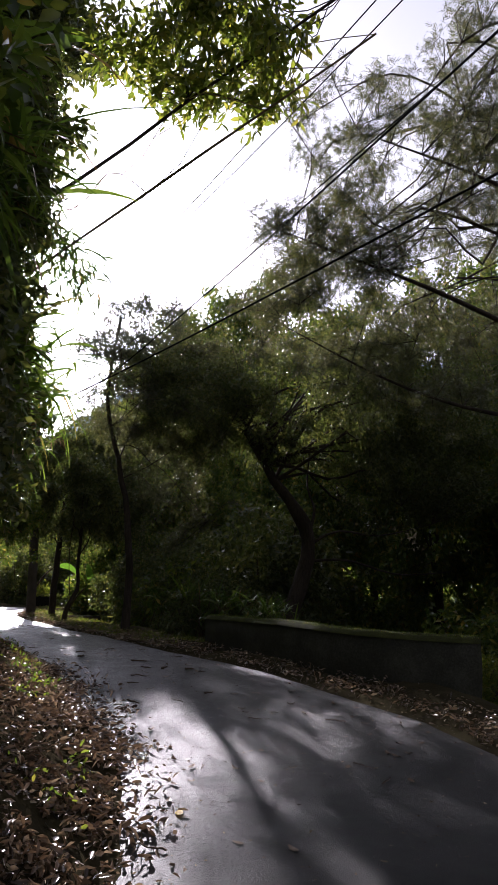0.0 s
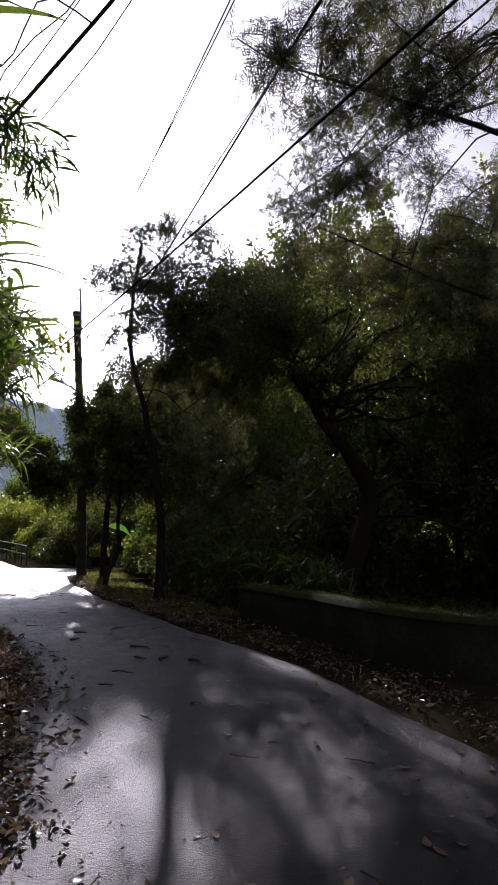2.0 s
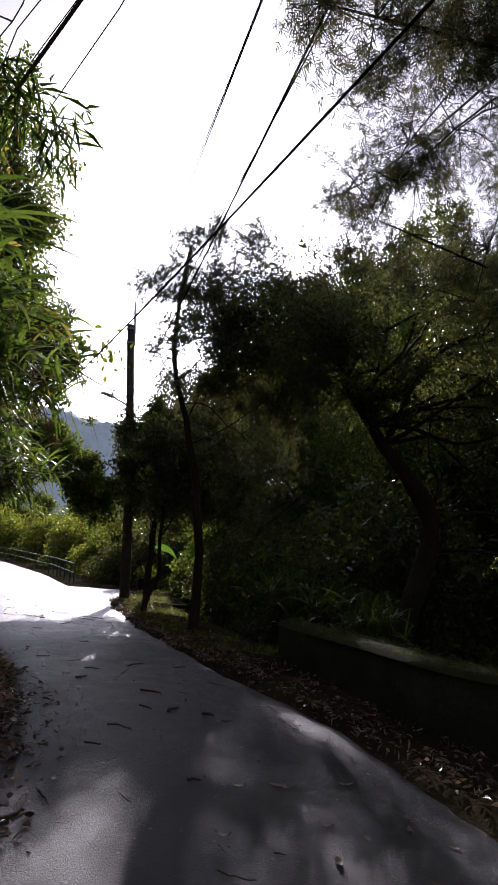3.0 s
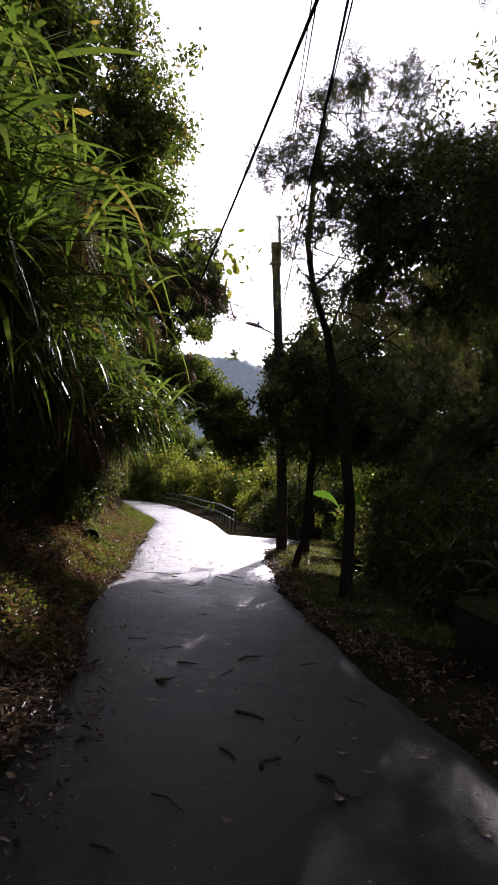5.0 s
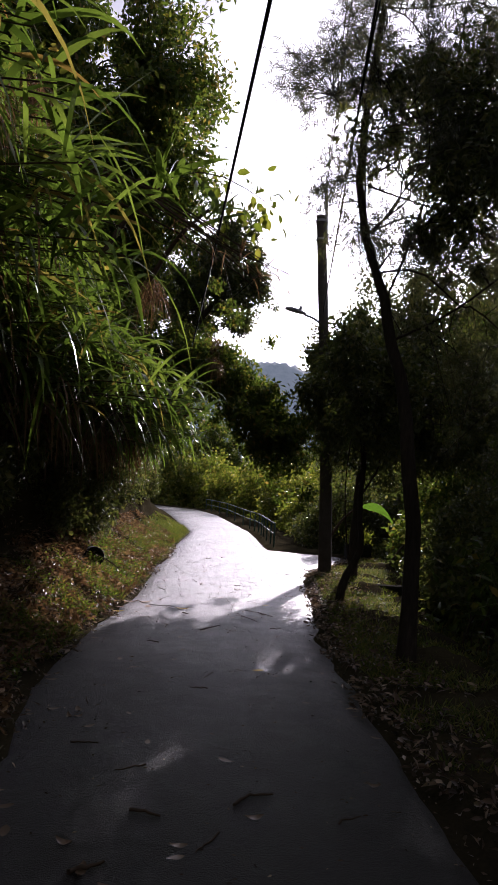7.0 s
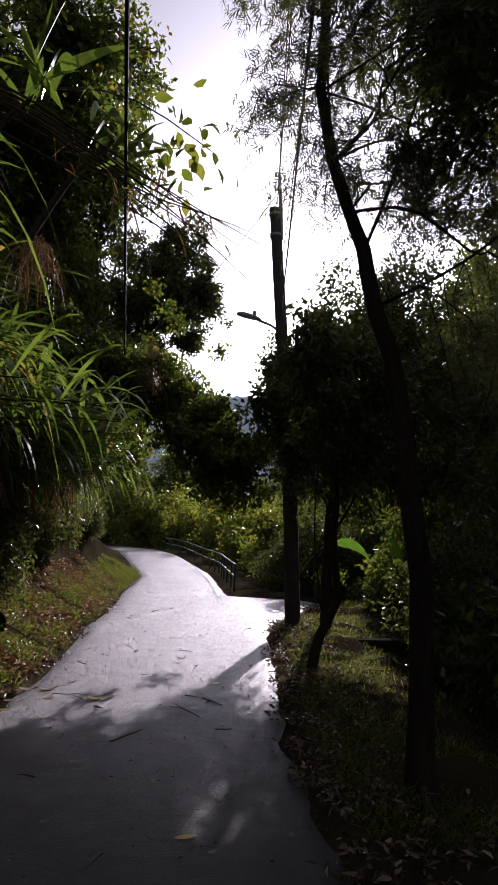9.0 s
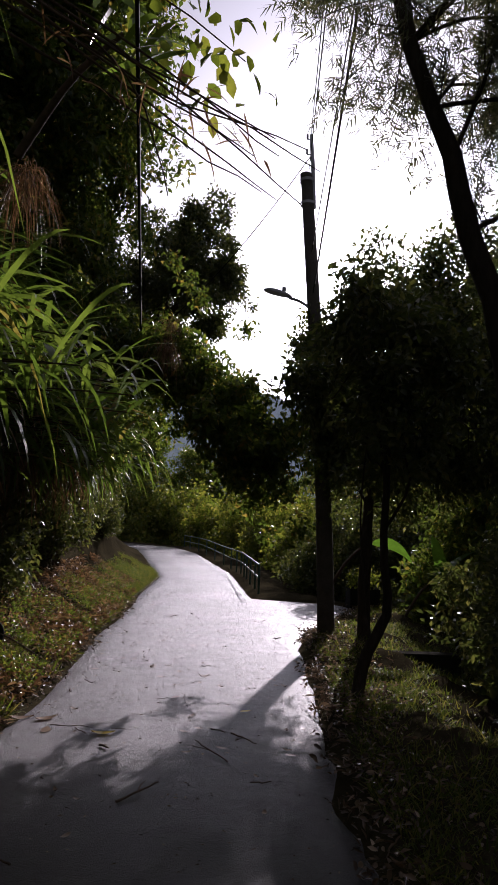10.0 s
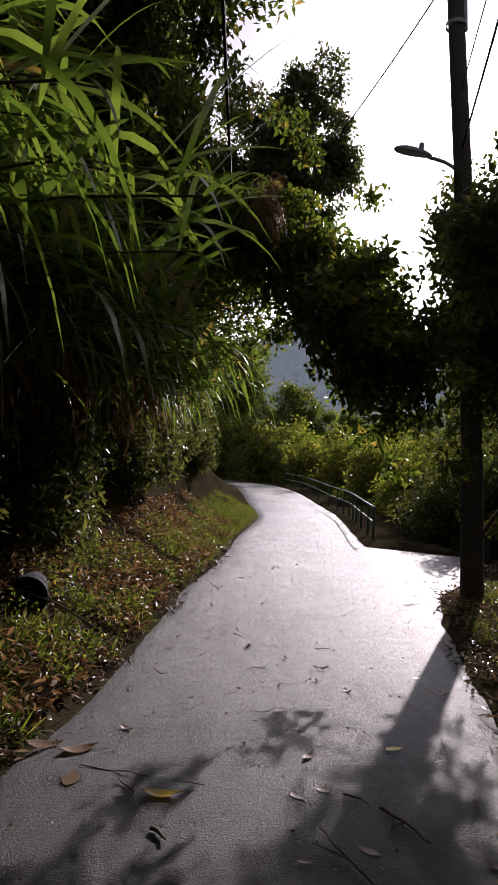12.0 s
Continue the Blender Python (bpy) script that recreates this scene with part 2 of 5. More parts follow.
KITE = (np.array([(0, 0, 0), (0.42, 0.5, 0.06), (1, 0, -0.1), (0.42, -0.5, 0.06)]), np.array([(0, 1, 2), (0, 2, 3)]))
OVAL = (np.array([(0, 0, 0), (0.22, 0.36, 0.05), (0.6, 0.46, 0.04), (1, 0, -0.16), (0.6, -0.46, 0.04), (0.22, -0.36, 0.05), (0.45, 0, -0.05)]),
        np.array([(0, 1, 6), (1, 2, 6), (2, 3, 6), (3, 4, 6), (4, 5, 6), (5, 0, 6)]))
TUFT = (np.array([q for b, tx, ty, tz in ((0.0, 0.42, 0.5, 0.08), (0.05, 0.45, -0.5, -0.06), (0.25, 0.75, 0.42, -0.1), (0.3, 0.72, -0.46, 0.08), (0.45, 0.98, 0.24, 0.05), (0.5, 1.0, -0.2, -0.12))
                  for q in ((b - 0.055, 0, 0), (b + 0.055, 0.04, 0), (tx, ty, tz))]), np.arange(18).reshape(6, 3))


def leaves(rng, at, way, length, width, shape=KITE):
    """Verts and triangles of one leaf at each place, pointing along way, rolled by chance."""
    tv, tf = shape
    n = len(at)
    x = unit(way)
    y = unit(np.cross(x, unit(rng.normal(size=(n, 3)))))
    z = np.cross(x, y)
    flip = np.where(z[:, 2:3] < 0, -1.0, 1.0)
    y, z = y * flip, z * flip
    ln, wd = np.broadcast_to(length, (n,))[:, None, None], np.broadcast_to(width, (n,))[:, None, None]
    v = at[:, None] + ln * tv[None, :, 0:1] * x[:, None] + wd * tv[None, :, 1:2] * y[:, None] + ln * tv[None, :, 2:3] * z[:, None]
    f = tf[None] + (np.arange(n) * len(tv))[:, None, None]
    return v.reshape(-1, 3), f.reshape(-1, 3)


def blades(rng, at, way, length, width, droop, steps=6):
    """Long arching leaves: strips that start along way and bow down under their weight."""
    n = len(at)
    x = unit(way)
    s = np.linspace(0, 1, steps + 1)
    ln = np.broadcast_to(length, (n,))[:, None]
    dr = np.broadcast_to(droop, (n,))[:, None]
    flat = unit(np.stack([-x[:, 1], x[:, 0], np.zeros(n)], 1) + 0.35 * rng.normal(size=(n, 3)))
    mid = at[:, None] + (ln * s)[:, :, None] * x[:, None]
    mid[:, :, 2] -= dr * ln * s ** 2.2
    mid[:, :, :2] -= 0.25 * (dr * ln * s ** 2.5)[:, :, None] * x[:, None, :2]
    prof = np.minimum(1, 0.35 + 3 * s) * (1 - s ** 2.5) + 0.02
    half = 0.5 * np.broadcast_to(width, (n,))[:, None] * prof
    a, b = mid + half[:, :, None] * flat[:, None], mid - half[:, :, None] * flat[:, None]
    v = np.stack([a, b], 2).reshape(n, -1, 3)
    k = np.arange(steps) * 2
    f = np.stack([k, k + 1, k + 3, k + 2], 1)[None] + (np.arange(n) * 2 * (steps + 1))[:, None, None]
    return v.reshape(-1, 3), f.reshape(-1, 4)


def clustered(rng, centres, count, spread):
    c = centres[rng.integers(0, len(centres), count)]
    return c + unit(rng.normal(size=(count, 3))) * (spread * 2.0 * rng.random(count) ** 0.55)[:, None]


def crown_points(rng, centre, radii, clumps, hollow=0.5):
    """Clump centres in an uneven ball: more towards its skin."""
    v = unit(rng.normal(size=(clumps, 3)))
    r = hollow + (1 - hollow) * rng.random(clumps) ** 0.6
    bumps = 1 + 0.18 * np.sin(3.1 * v[:, 0] * 3 + 1.7) * np.cos(2.3 * v[:, 1] * 3) + 0.15 * rng.normal(size=clumps)
    return np.asarray(centre) + v * (r * bumps)[:, None] * np.asarray(radii)


def tree(name, place, label, trunk, radius, crowns, leaf, count, size, seed, boughs=10, clumps=90, spread=0.28, shape=KITE, aspect=0.5,
         hang=0.3, bark=None, category="tree", group="", twig=0.009, arms=(), low=6, stout=1.0):
    """A tree: bent tapered trunk, boughs that reach into the crowns, twigs, and thousands of leaves along them. Local coordinates at its foot."""
    rng = np.random.default_rng(seed)
    top = thing(name, place, label, category, group)
    line = bend(trunk, 14)
    rad = radius * (1 - 0.62 * np.linspace(0, 1, 14) ** 0.9)
    rad[0] *= 1.35
    v, f = tubes([(line, rad)], 10)
    v = v + 0.04 * radius / 0.15 * np.array([noise.noise_vector(Vector(q) * 3.1) for q in v])
    mesh_part("trunk", raw_mesh("trunk", v, f, bark or BARK, True), top)
    centres = np.concatenate([crown_points(rng, c, r, max(6, int(clumps * w))) for c, r, w in crowns])
    paths, twigs = [], []
    for a in arms:
        paths.append((bend(a, 12), np.linspace(radius * 0.19, 0.007, 12)))
    for i in range(boughs):
        goal = centres[rng.integers(0, len(centres))]
        j = rng.integers(low, 14)
        start = line[j]
        ln = np.linalg.norm(goal - start)
        way = np.linspace(0, 1, 6)[:, None]
        pts = start + (goal - start) * way + rng.normal(size=(6, 3)) * 0.07 * ln * np.sin(np.pi * way) + np.array([0, 0, 0.12 * ln]) * np.sin(np.pi * way)
        paths.append((bend(pts, 14), np.linspace(stout * min(rad[j] * 0.45, 0.012 + 0.008 * ln), 0.005, 14)))
    for p, r in paths:
        v, f = tubes([(p, r)], 6)
        mesh_part("limb", raw_mesh("limb", v, f, bark or BARK, True), top)
    spine = np.concatenate([p for p, _ in paths])
    for c in centres:
        near = spine[np.argmin(((spine - c) ** 2).sum(1))]
        twigs.append((bend([near, near + (c - near) * 0.5 + rng.normal(size=3) * 0.12 + (0, 0, 0.08), c + (0, 0, -0.05)], 6), np.linspace(twig, 0.003, 6)))
    v, f = tubes(twigs, 3)
    tagged(mesh_part("twig_tangle", raw_mesh("twig_tangle", v, f, bark or BARK), top), kind="stuff")
    lines = np.stack([p for p, _ in twigs])
    k = rng.integers(0, len(lines), count)
    s = 5 * rng.uniform(0.25, 1.0, count) ** 0.7
    j = np.minimum(s.astype(int), 4)
    at = lines[k, j] + (lines[k, j + 1] - lines[k, j]) * (s - j)[:, None] + unit(rng.normal(size=(count, 3))) * (spread * 1.7 * rng.random(count) ** 0.6)[:, None]
    out = unit(lines[k, 5] - lines[k, 0])
    way = unit(rng.normal(size=(count, 3))) + 0.6 * out + np.array([0, 0, -hang])
    v, f = leaves(rng, at, way, size * rng.uniform(0.6, 1.3, count), size * aspect * rng.uniform(0.7, 1.2, count), shape)
    tagged(mesh_part("crown", raw_mesh("crown", v, f, leaf), top), kind="stuff")
    return top


# ---- the plan ----
XL = ([-60, -12, -3, 0, 1, 2, 3.1, 3.9, 4.7, 6.1, 7.5, 9.5, 10.5, 11.4, 13.6, 15.7, 17, 19.6, 21, 24, 28.8, 33, 38, 44, 60, 90],
      [-70, -16, -5.5, -2, -0.8, 0.2, 0.96, 1.27, 1.46, 1.66, 1.78, 1.7, 1.5, 1.25, 1.03, 0.93, 0.75, 0.36, 0.28, -0.1, -0.5, -1.6, -2.9, -4.6, -20, -50])
XR = ([-60, -12, -3, 0, 1, 3, 5, 7.5, 8.6, 9.5, 11, 12.5, 14, 16.5, 19, 20.5, 22, 23.2, 24.1, 24.5, 25.6, 28.5, 31, 34, 41.6, 46, 60, 90],
      [-66, -12, -1.5, 2, 3, 4.3, 4.65, 4.5, 4.28, 4.05, 3.85, 3.65, 3.5, 3.48, 3.4, 3.5, 4.0, 4.4, 4.6, 2.5, 2.3, 1.88, 1.48, 0.78, -1.0, -2.6, -17, -47])


def left_edge(y):
    return np.interp(y, *XL)


def right_edge(y):
    return np.interp(y, *XR)


def road_z(y):
    return np.interp(y, [-3, 0, 4, 8, 12, 16, 18, 22, 40, 60], [-0.1, 0.0, 0.2, 0.3, 0.29, 0.19, 0.13, 0.08, 0.05, 0.05])


def bank(d, y):
    """Height of the cut bank d metres left of the road's edge."""
    verge = np.interp(y, [3, 8, 14, 22], [1.0, 0.9, 1.05, 1.1])
    d = d / verge
    low = np.interp(d, [0, 0.3, 0.9, 1.2, 1.4, 1.9, 4, 12, 40, 100, 500], [0, 0.08, 0.42, 0.7, 2.0, 3.1, 4.6, 8, 16, 30, 60])
    return low


def slope(d, y):
    """Height of the ground d metres right of the road's edge: a shoulder, then down into the valley, and up a far hillside."""
    return np.interp(d, [0, 0.5, 1.2, 2.0, 4, 8, 14, 26, 45, 80, 150, 500], [0, 0.03, 0.0, -0.25, -0.9, -2.2, -3.6, -3.4, 1.0, 12, 30, 60])


def ground_z(x, y):
    x, y = np.asarray(x, float), np.asarray(y, float)
    l, r = left_edge(y), right_edge(y)
    return road_z(y) + np.where(x < l, bank(np.maximum(l - x, 0), y), np.where(x > r, slope(np.maximum(x - r, 0), y), -0.03))


def fbm(x, y, scale, seed=0.0):
    return np.array([noise.fractal(Vector((a * scale + seed, b * scale, seed)), 1.0, 2.0, 4) for a, b in zip(np.ravel(x), np.ravel(y))]).reshape(np.shape(x))


def grid_faces(r, c):
    i, j = np.meshgrid(np.arange(r - 1), np.arange(c - 1), indexing="ij")
    a = i * c + j
    return np.stack([a, a + 1, a + c + 1, a + c], -1).reshape(-1, 4)


def build_ground():
    ys = np.concatenate([np.array([-400, -200, -100, -50, -25, -12]), np.arange(-8, 50, 0.22), np.array([53, 57, 62, 70, 80, 100, 140, 200, 300, 500])])
    out = np.concatenate([np.arange(0, 2.6, 0.1), np.array([2.8, 3.2, 3.8, 4.5, 5.5, 7, 9, 12, 16, 22, 30, 45, 70, 110, 180, 300, 500])])
    frac = np.linspace(0, 1, 9)[1:-1]
    rows = []
    for y in ys:
        l, r = float(left_edge(y)), float(right_edge(y))
        rows.append(np.stack([np.concatenate([l - out[::-1], l + (r - l) * frac, r + out]), np.full(len(out) * 2 + len(frac), y)], 1))
    xy = np.array(rows)
    z = ground_z(xy[..., 0], xy[..., 1])
    dist = np.maximum(np.maximum(left_edge(xy[..., 1]) - xy[..., 0], xy[..., 0] - right_edge(xy[..., 1])), 0)
    rough = np.minimum(dist, 1.0) * (0.16 * fbm(xy[..., 0], xy[..., 1], 1.1) + 0.05 * fbm(xy[..., 0], xy[..., 1], 5.0, 3.0))
    v = np.concatenate([xy, (z + rough)[..., None]], -1).reshape(-1, 3)
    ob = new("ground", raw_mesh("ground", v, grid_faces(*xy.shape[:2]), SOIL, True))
    tagged(ob, "earth bank and valley ground under leaf litter, darkened to suggest shade", "ground", kind="structure")


def build_road():
    ys = np.arange(-12, 58, 0.16)
    frac = np.linspace(0, 1, 15)
    l, r = left_edge(ys), right_edge(ys)
    wob = np.array([0.05 * noise.noise(Vector((0, y * 1.7, 0))) + 0.03 * noise.noise(Vector((3, y * 6, 0))) for y in ys])
    wob2 = np.array([0.05 * noise.noise(Vector((9, y * 1.7, 0))) + 0.03 * noise.noise(Vector((5, y * 6, 0))) for y in ys])
    x = (l + wob)[:, None] * (1 - frac) + (r + wob2)[:, None] * frac
    y = np.repeat(ys[:, None], 15, 1)
    z = road_z(y) + 0.02 * (1 - (2 * frac - 1) ** 4)[None] + 0.006 * fbm(x, y, 0.9)
    z[:, 0] -= 0.05
    z[:, -1] -= 0.05
    v = np.stack([x, y, z], -1).reshape(-1, 3)
    ob = new("road", raw_mesh("road", v, grid_faces(*x.shape), ROAD, True))
    tagged(ob, "narrow worn grey concrete lane, damp and strewn with leaves", "road", kind="structure")


build_ground()
build_road()


def build_wall():
    """The low mossy wall beside the lane: a thick bowed block with a mossy cap."""
    line = bend([(4.91, 10.7), (4.88, 9.6), (4.92, 8.2), (5.15, 7.1), (5.65, 6.4), (6.35, 5.9)], 34)
    low = np.interp(line[:, 1], [6.0, 8.2, 10.7], [0.03, 0.05, 0.14])     # the top dips towards the far end
    tan = unit(np.gradient(line, axis=0))
    side = np.stack([tan[:, 1], -tan[:, 0]], 1) * -1
    wall = thing("low_wall", (4.8, 8.5, 0.25), "low thick concrete wall with dark stained face and mossy top", "wall", kind="structure")
    org = np.array([4.8, 8.5, 0.25])
    prof = [(0.0, -0.3), (0.012, 0.2), (0.0, 0.56), (0.04, 0.6), (0.36, 0.6), (0.4, 0.56), (0.4, -0.9)]
    vs = []
    for i, (p, s) in enumerate(zip(line, side)):
        for d, h in prof:
            q = np.array([*(p + s * d), road_z(p[1]) + h - (low[i] if h > 0.3 else 0)])
            q += 0.022 * np.array(noise.noise_vector(Vector(q) * 2.3)) + 0.008 * np.array(noise.noise_vector(Vector(q) * 11))
            vs.append(q - org)
    k = len(prof)
    f = grid_faces(len(line), k)
    vs = np.array(vs)
    part_mesh = raw_mesh("wall_body", vs, f, MOSSWALL, False)
    mesh_part("wall_body", part_mesh, wall)
    bm = bmesh.new()
    bm.from_mesh(part_mesh)
    bmesh.ops.holes_fill(bm, edges=[e for e in bm.edges if e.is_boundary], sides=40)
    bm.to_mesh(part_mesh)
    bm.free()
    rng = np.random.default_rng(4)
    cap = []
    for i, (p, s) in enumerate(zip(line, side)):
        for d in np.linspace(-0.015, 0.41, 9):
            h = 0.604 + 0.035 * (1 - (2 * (d + 0.015) / 0.425 - 1) ** 4) * (0.6 + 0.8 * noise.noise(Vector((p[0] * 3, p[1] * 3, d * 9))))
            if d < 0 or d > 0.4:
                h = 0.56
            cap.append(np.array([*(p + s * d), road_z(p[1]) + h - low[i]]) - org)
    mesh_part("moss_cap", raw_mesh("moss_cap", cap, grid_faces(len(line), 9), MOSS, True), wall, "yellow-green moss along the top")
    n = 3500
    i = rng.integers(0, len(line), n)
    d = rng.uniform(0, 0.4, n)
    at = np.concatenate([line[i] + side[i] * d[:, None] + rng.normal(size=(n, 2)) * 0.04, (road_z(line[i][:, 1]) + 0.62 - low[i])[:, None]], 1) - org
    v, f2 = leaves(rng, at, rng.normal(size=(n, 3)) * 0.5 + np.array([0, 0, 1.0]), rng.uniform(0.01, 0.03, n), 0.006)
    ob = mesh_part("moss_tufts", raw_mesh("moss_tufts", v, f2, G_MID), wall)
    tagged(ob, kind="stuff")


build_wall()

# ---- pole, lamp, wires, rail ----


def build_pole():
    p = thing("utility_pole", (3.78, 20.3, 0.08), "tall round weathered utility pole with a thin steel extension", "utility pole")
    line = np.array([(0, 0, -0.3), (-0.1, 0, 2.0), (-0.28, 0, 4.5), (-0.52, 0.0, 7.47)])
    v, f = tubes([(bend(line, 12), np.linspace(0.14, 0.095, 12))], 16)
    mesh_part("shaft", raw_mesh("shaft", v, f, POLE, True), p)
    v, f = tubes([(np.array([(-0.525, 0, 7.44), (-0.525, 0, 7.5), (-0.525, 0, 7.52)]), np.array([0.1, 0.1, 0.01]))], 16)
    mesh_part("pole_cap", raw_mesh("pole_cap", v, f, POLE, True), p)
    v, f = tubes([(np.array([(-0.38, 0, 6.9), (-0.42, 0, 7.7), (-0.46, 0, 8.2), (-0.46, 0, 8.21)]), np.array([0.035, 0.035, 0.03, 0.004]))], 8)
    ext = mesh_part("steel_extension", raw_mesh("steel_extension", v, f, LAMPGREY, True), p, "thin grey steel extension")
    for z in (6.95, 7.35):
        x = -0.15 - z * 0.048
        v, f = tubes([(np.array([(x, 0, z), (x, 0, z + 0.05)]), np.array([0.125, 0.125]))], 16)
        mesh_part("clamp_band", raw_mesh("clamp_band", v, f, LAMPGREY, True), p)
    for dz, sx in ((8.12, -0.06), (7.85, -0.06)):
        v, f = tubes([(np.array([(-0.46, 0, dz), (-0.46 + sx, 0, dz), (-0.46 + sx, 0, dz + 0.01), (-0.46 + sx, 0, dz + 0.09), (-0.46 + sx, 0, dz + 0.1)]), np.array([0.01, 0.01, 0.02, 0.02, 0.005]))], 8)
        mesh_part("insulator", raw_mesh("insulator", v, f, LAMPGREY, True), ext)
    lamp = thing("street_lamp", (3.45, 20.28, 5.24), "grey street lamp head on a short bracket arm", "street lamp")
    v, f = tubes([(bend([(0.02, 0, -0.05), (-0.2, 0, 0.12), (-0.42, 0, 0.2)], 8), np.full(8, 0.024))], 8)
    mesh_part("arm", raw_mesh("arm", v, f, LAMPGREY, True), lamp)
    bm = bmesh.new()
    bmesh.ops.create_uvsphere(bm, u_segments=18, v_segments=10, radius=1)
    for q in bm.verts:
        taper = 1 - 0.25 * (q.co.x + 1) / 2
        q.co = Vector((q.co.x * 0.24, q.co.y * 0.1 * taper, max(q.co.z, -0.35) * 0.07 * taper))
    bmesh.ops.transform(bm, matrix=pose(-0.6, 0, 0.27, 0, 14, 0), verts=bm.verts)
    head = part("head", bm, LAMPGREY, lamp, "", True)
    bm = bmesh.new()
    bmesh.ops.create_cone(bm, cap_ends=True, segments=12, radius1=0.035, radius2=0.03, depth=0.07)
    bmesh.ops.transform(bm, matrix=pose(-0.5, 0, 0.34), verts=bm.verts)
    part("photocell", bm, LAMPGREY, head)


build_pole()


def wire(a, b, sag, radius, label):
    a, b = np.array(a, float), np.array(b, float)
    s = np.linspace(0, 1, 40)[:, None]
    pts = a + (b - a) * s
    pts[:, 2] -= (4 * sag * s * (1 - s))[:, 0]
    v, f = tubes([(pts - a, np.full(40, radius))], 6)
    ob = new("overhead_cable", raw_mesh("overhead_cable", v, f, CABLE, True))
    ob.location = a
    tagged(ob, label, "cable", "overhead cables")


wire((7.57, -12, 6.8), (-2.28, 34, 4.82), 1.27, 0.0125, "thick black overhead cable crossing the lane")
wire((3.85, -14, 7.7), (3.3, 20.3, 7.65), 0.55, 0.008, "thin overhead power line to the pole top")
wire((3.7, -14, 7.2), (3.42, 20.2, 5.5), 0.75, 0.011, "overhead cable fixed halfway up the pole")
wire((4.1, -14, 7.2), (3.38, 20.2, 6.2), 0.9, 0.007, "thin overhead power line to the pole")
wire((3.5, -14, 7.4), (3.32, 20.3, 8.3), 1.3, 0.007, "thin overhead power line to the pole top")
wire((3.32, 20.3, 7.9), (-0.6, 26.0, 6.3), 0.35, 0.010, "thin slack cable from the pole into the trees")


def build_rail():
    rail = thing("guard_rail", (2.5, 25.6, 0.07), "green painted two-bar pipe railing along the bend", "railing")
    org = np.array([2.5, 25.6, 0.07])
    line = bend([(2.52, 25.5), (2.1, 28.5), (1.72, 31), (0.98, 34), (-0.75, 41.6), (-2.35, 46)], 40)
    z = road_z(line[:, 1])[:, None]
    for h in (0.68, 0.38):
        v, f = tubes([(np.concatenate([line, z + h], 1) - org, np.full(40, 0.021))], 8)
        mesh_part("rail_bar", raw_mesh("rail_bar", v, f, RAILPAINT, True), rail)
    for i in range(0, 40, 3):
        p = np.array([*line[i], road_z(line[i, 1])]) - org
        v, f = tubes([(np.array([p + (0, 0, -0.3), p + (0, 0, 0.66), p + (0, 0, 0.7), p + (0, 0, 0.71)]), np.array([0.026, 0.026, 0.022, 0.004]))], 8)
        mesh_part("rail_post", raw_mesh("rail_post", v, f, RAILPAINT, True), rail)


build_rail()

# ---- trees on the valley side ----
tree("curved_tree", (7.25, 11.8, -0.9), "dark curved trunk with a wide flat umbrella crown behind the wall",
     [(0, 0, 0), (0.03, 0, 1.45), (0.42, 0, 2.6), (0.43, 0, 3.3), (0.1, 0, 3.8), (-0.22, 0.05, 4.16), (-0.6, 0.1, 4.7), (-0.95, 0.3, 5.4)], 0.21,
     [((0.6, 0, 6.0), (3.4, 2.4, 1.6), 0.7), ((-1.9, 0.8, 6.0), (1.8, 1.6, 1.15), 0.3), ((2.9, -0.4, 6.0), (2.6, 2.0, 2.0), 0.55), ((3.6, -0.6, 4.6), (1.6, 1.5, 0.9), 0.2)], G_DARK, 98000, 0.095, 11, 30, 300, 0.17, aspect=0.36, low=10,
     arms=[[(0.44, 0, 3.0), (1.0, -0.3, 3.35), (1.9, -0.6, 3.3), (3.0, -1.0, 3.6)], [(0.43, 0, 3.2), (0.55, -0.1, 3.75), (0.35, -0.1, 4.3), (0.5, 0, 5.2)], [(0.44, 0, 2.7), (1.2, -0.4, 2.75), (2.2, -0.8, 2.5), (3.3, -1.2, 2.6)]])
tree("feathery_tree", (4.22, 12.95, 0.2), "tall slender dark tree with forked trunk and feathery foliage",
     [(0, 0, -0.2), (0.02, 0, 1.1), (-0.06, 0.02, 2.0), (-0.16, 0.05, 2.7), (-0.3, 0.08, 3.2), (-0.36, 0.1, 3.55), (-0.54, 0.12, 4.05), (-0.66, 0.2, 5.0), (-0.5, 0.2, 6.6)], 0.08,
     [((-0.2, 0.3, 5.0), (1.1, 1.3, 1.3), 0.6), ((1.3, 0.1, 4.6), (1.4, 1.5, 1.2), 0.5), ((0.1, 0.2, 6.4), (1.2, 1.1, 0.9), 0.5), ((0.5, 0.6, 4.1), (1.2, 0.9, 0.5), 0.2), ((-1.0, 0.1, 5.8), (0.7, 0.6, 0.3), 0.1), ((1.6, 0.6, 6.0), (1.1, 1.1, 0.8), 0.3), ((1.2, 0.5, 2.7), (1.0, 1.0, 1.0), 0.2)], G_PINE, 36000, 0.11, 12, 18, 260, 0.1, TUFT, 0.95, hang=0.35, low=9, stout=0.6, twig=0.006,
     arms=[[(-0.35, 0.1, 3.5), (-0.2, 0.1, 3.9), (-0.08, 0.1, 4.3), (0.15, 0.15, 5.2), (0.3, 0.2, 6.4)], [(-0.28, 0.08, 3.1), (0.4, 0.1, 3.5), (1.2, -0.1, 4.2)], [(-0.12, 0.1, 4.15), (0.4, 0.1, 4.7), (1.0, 0.0, 5.3)]])
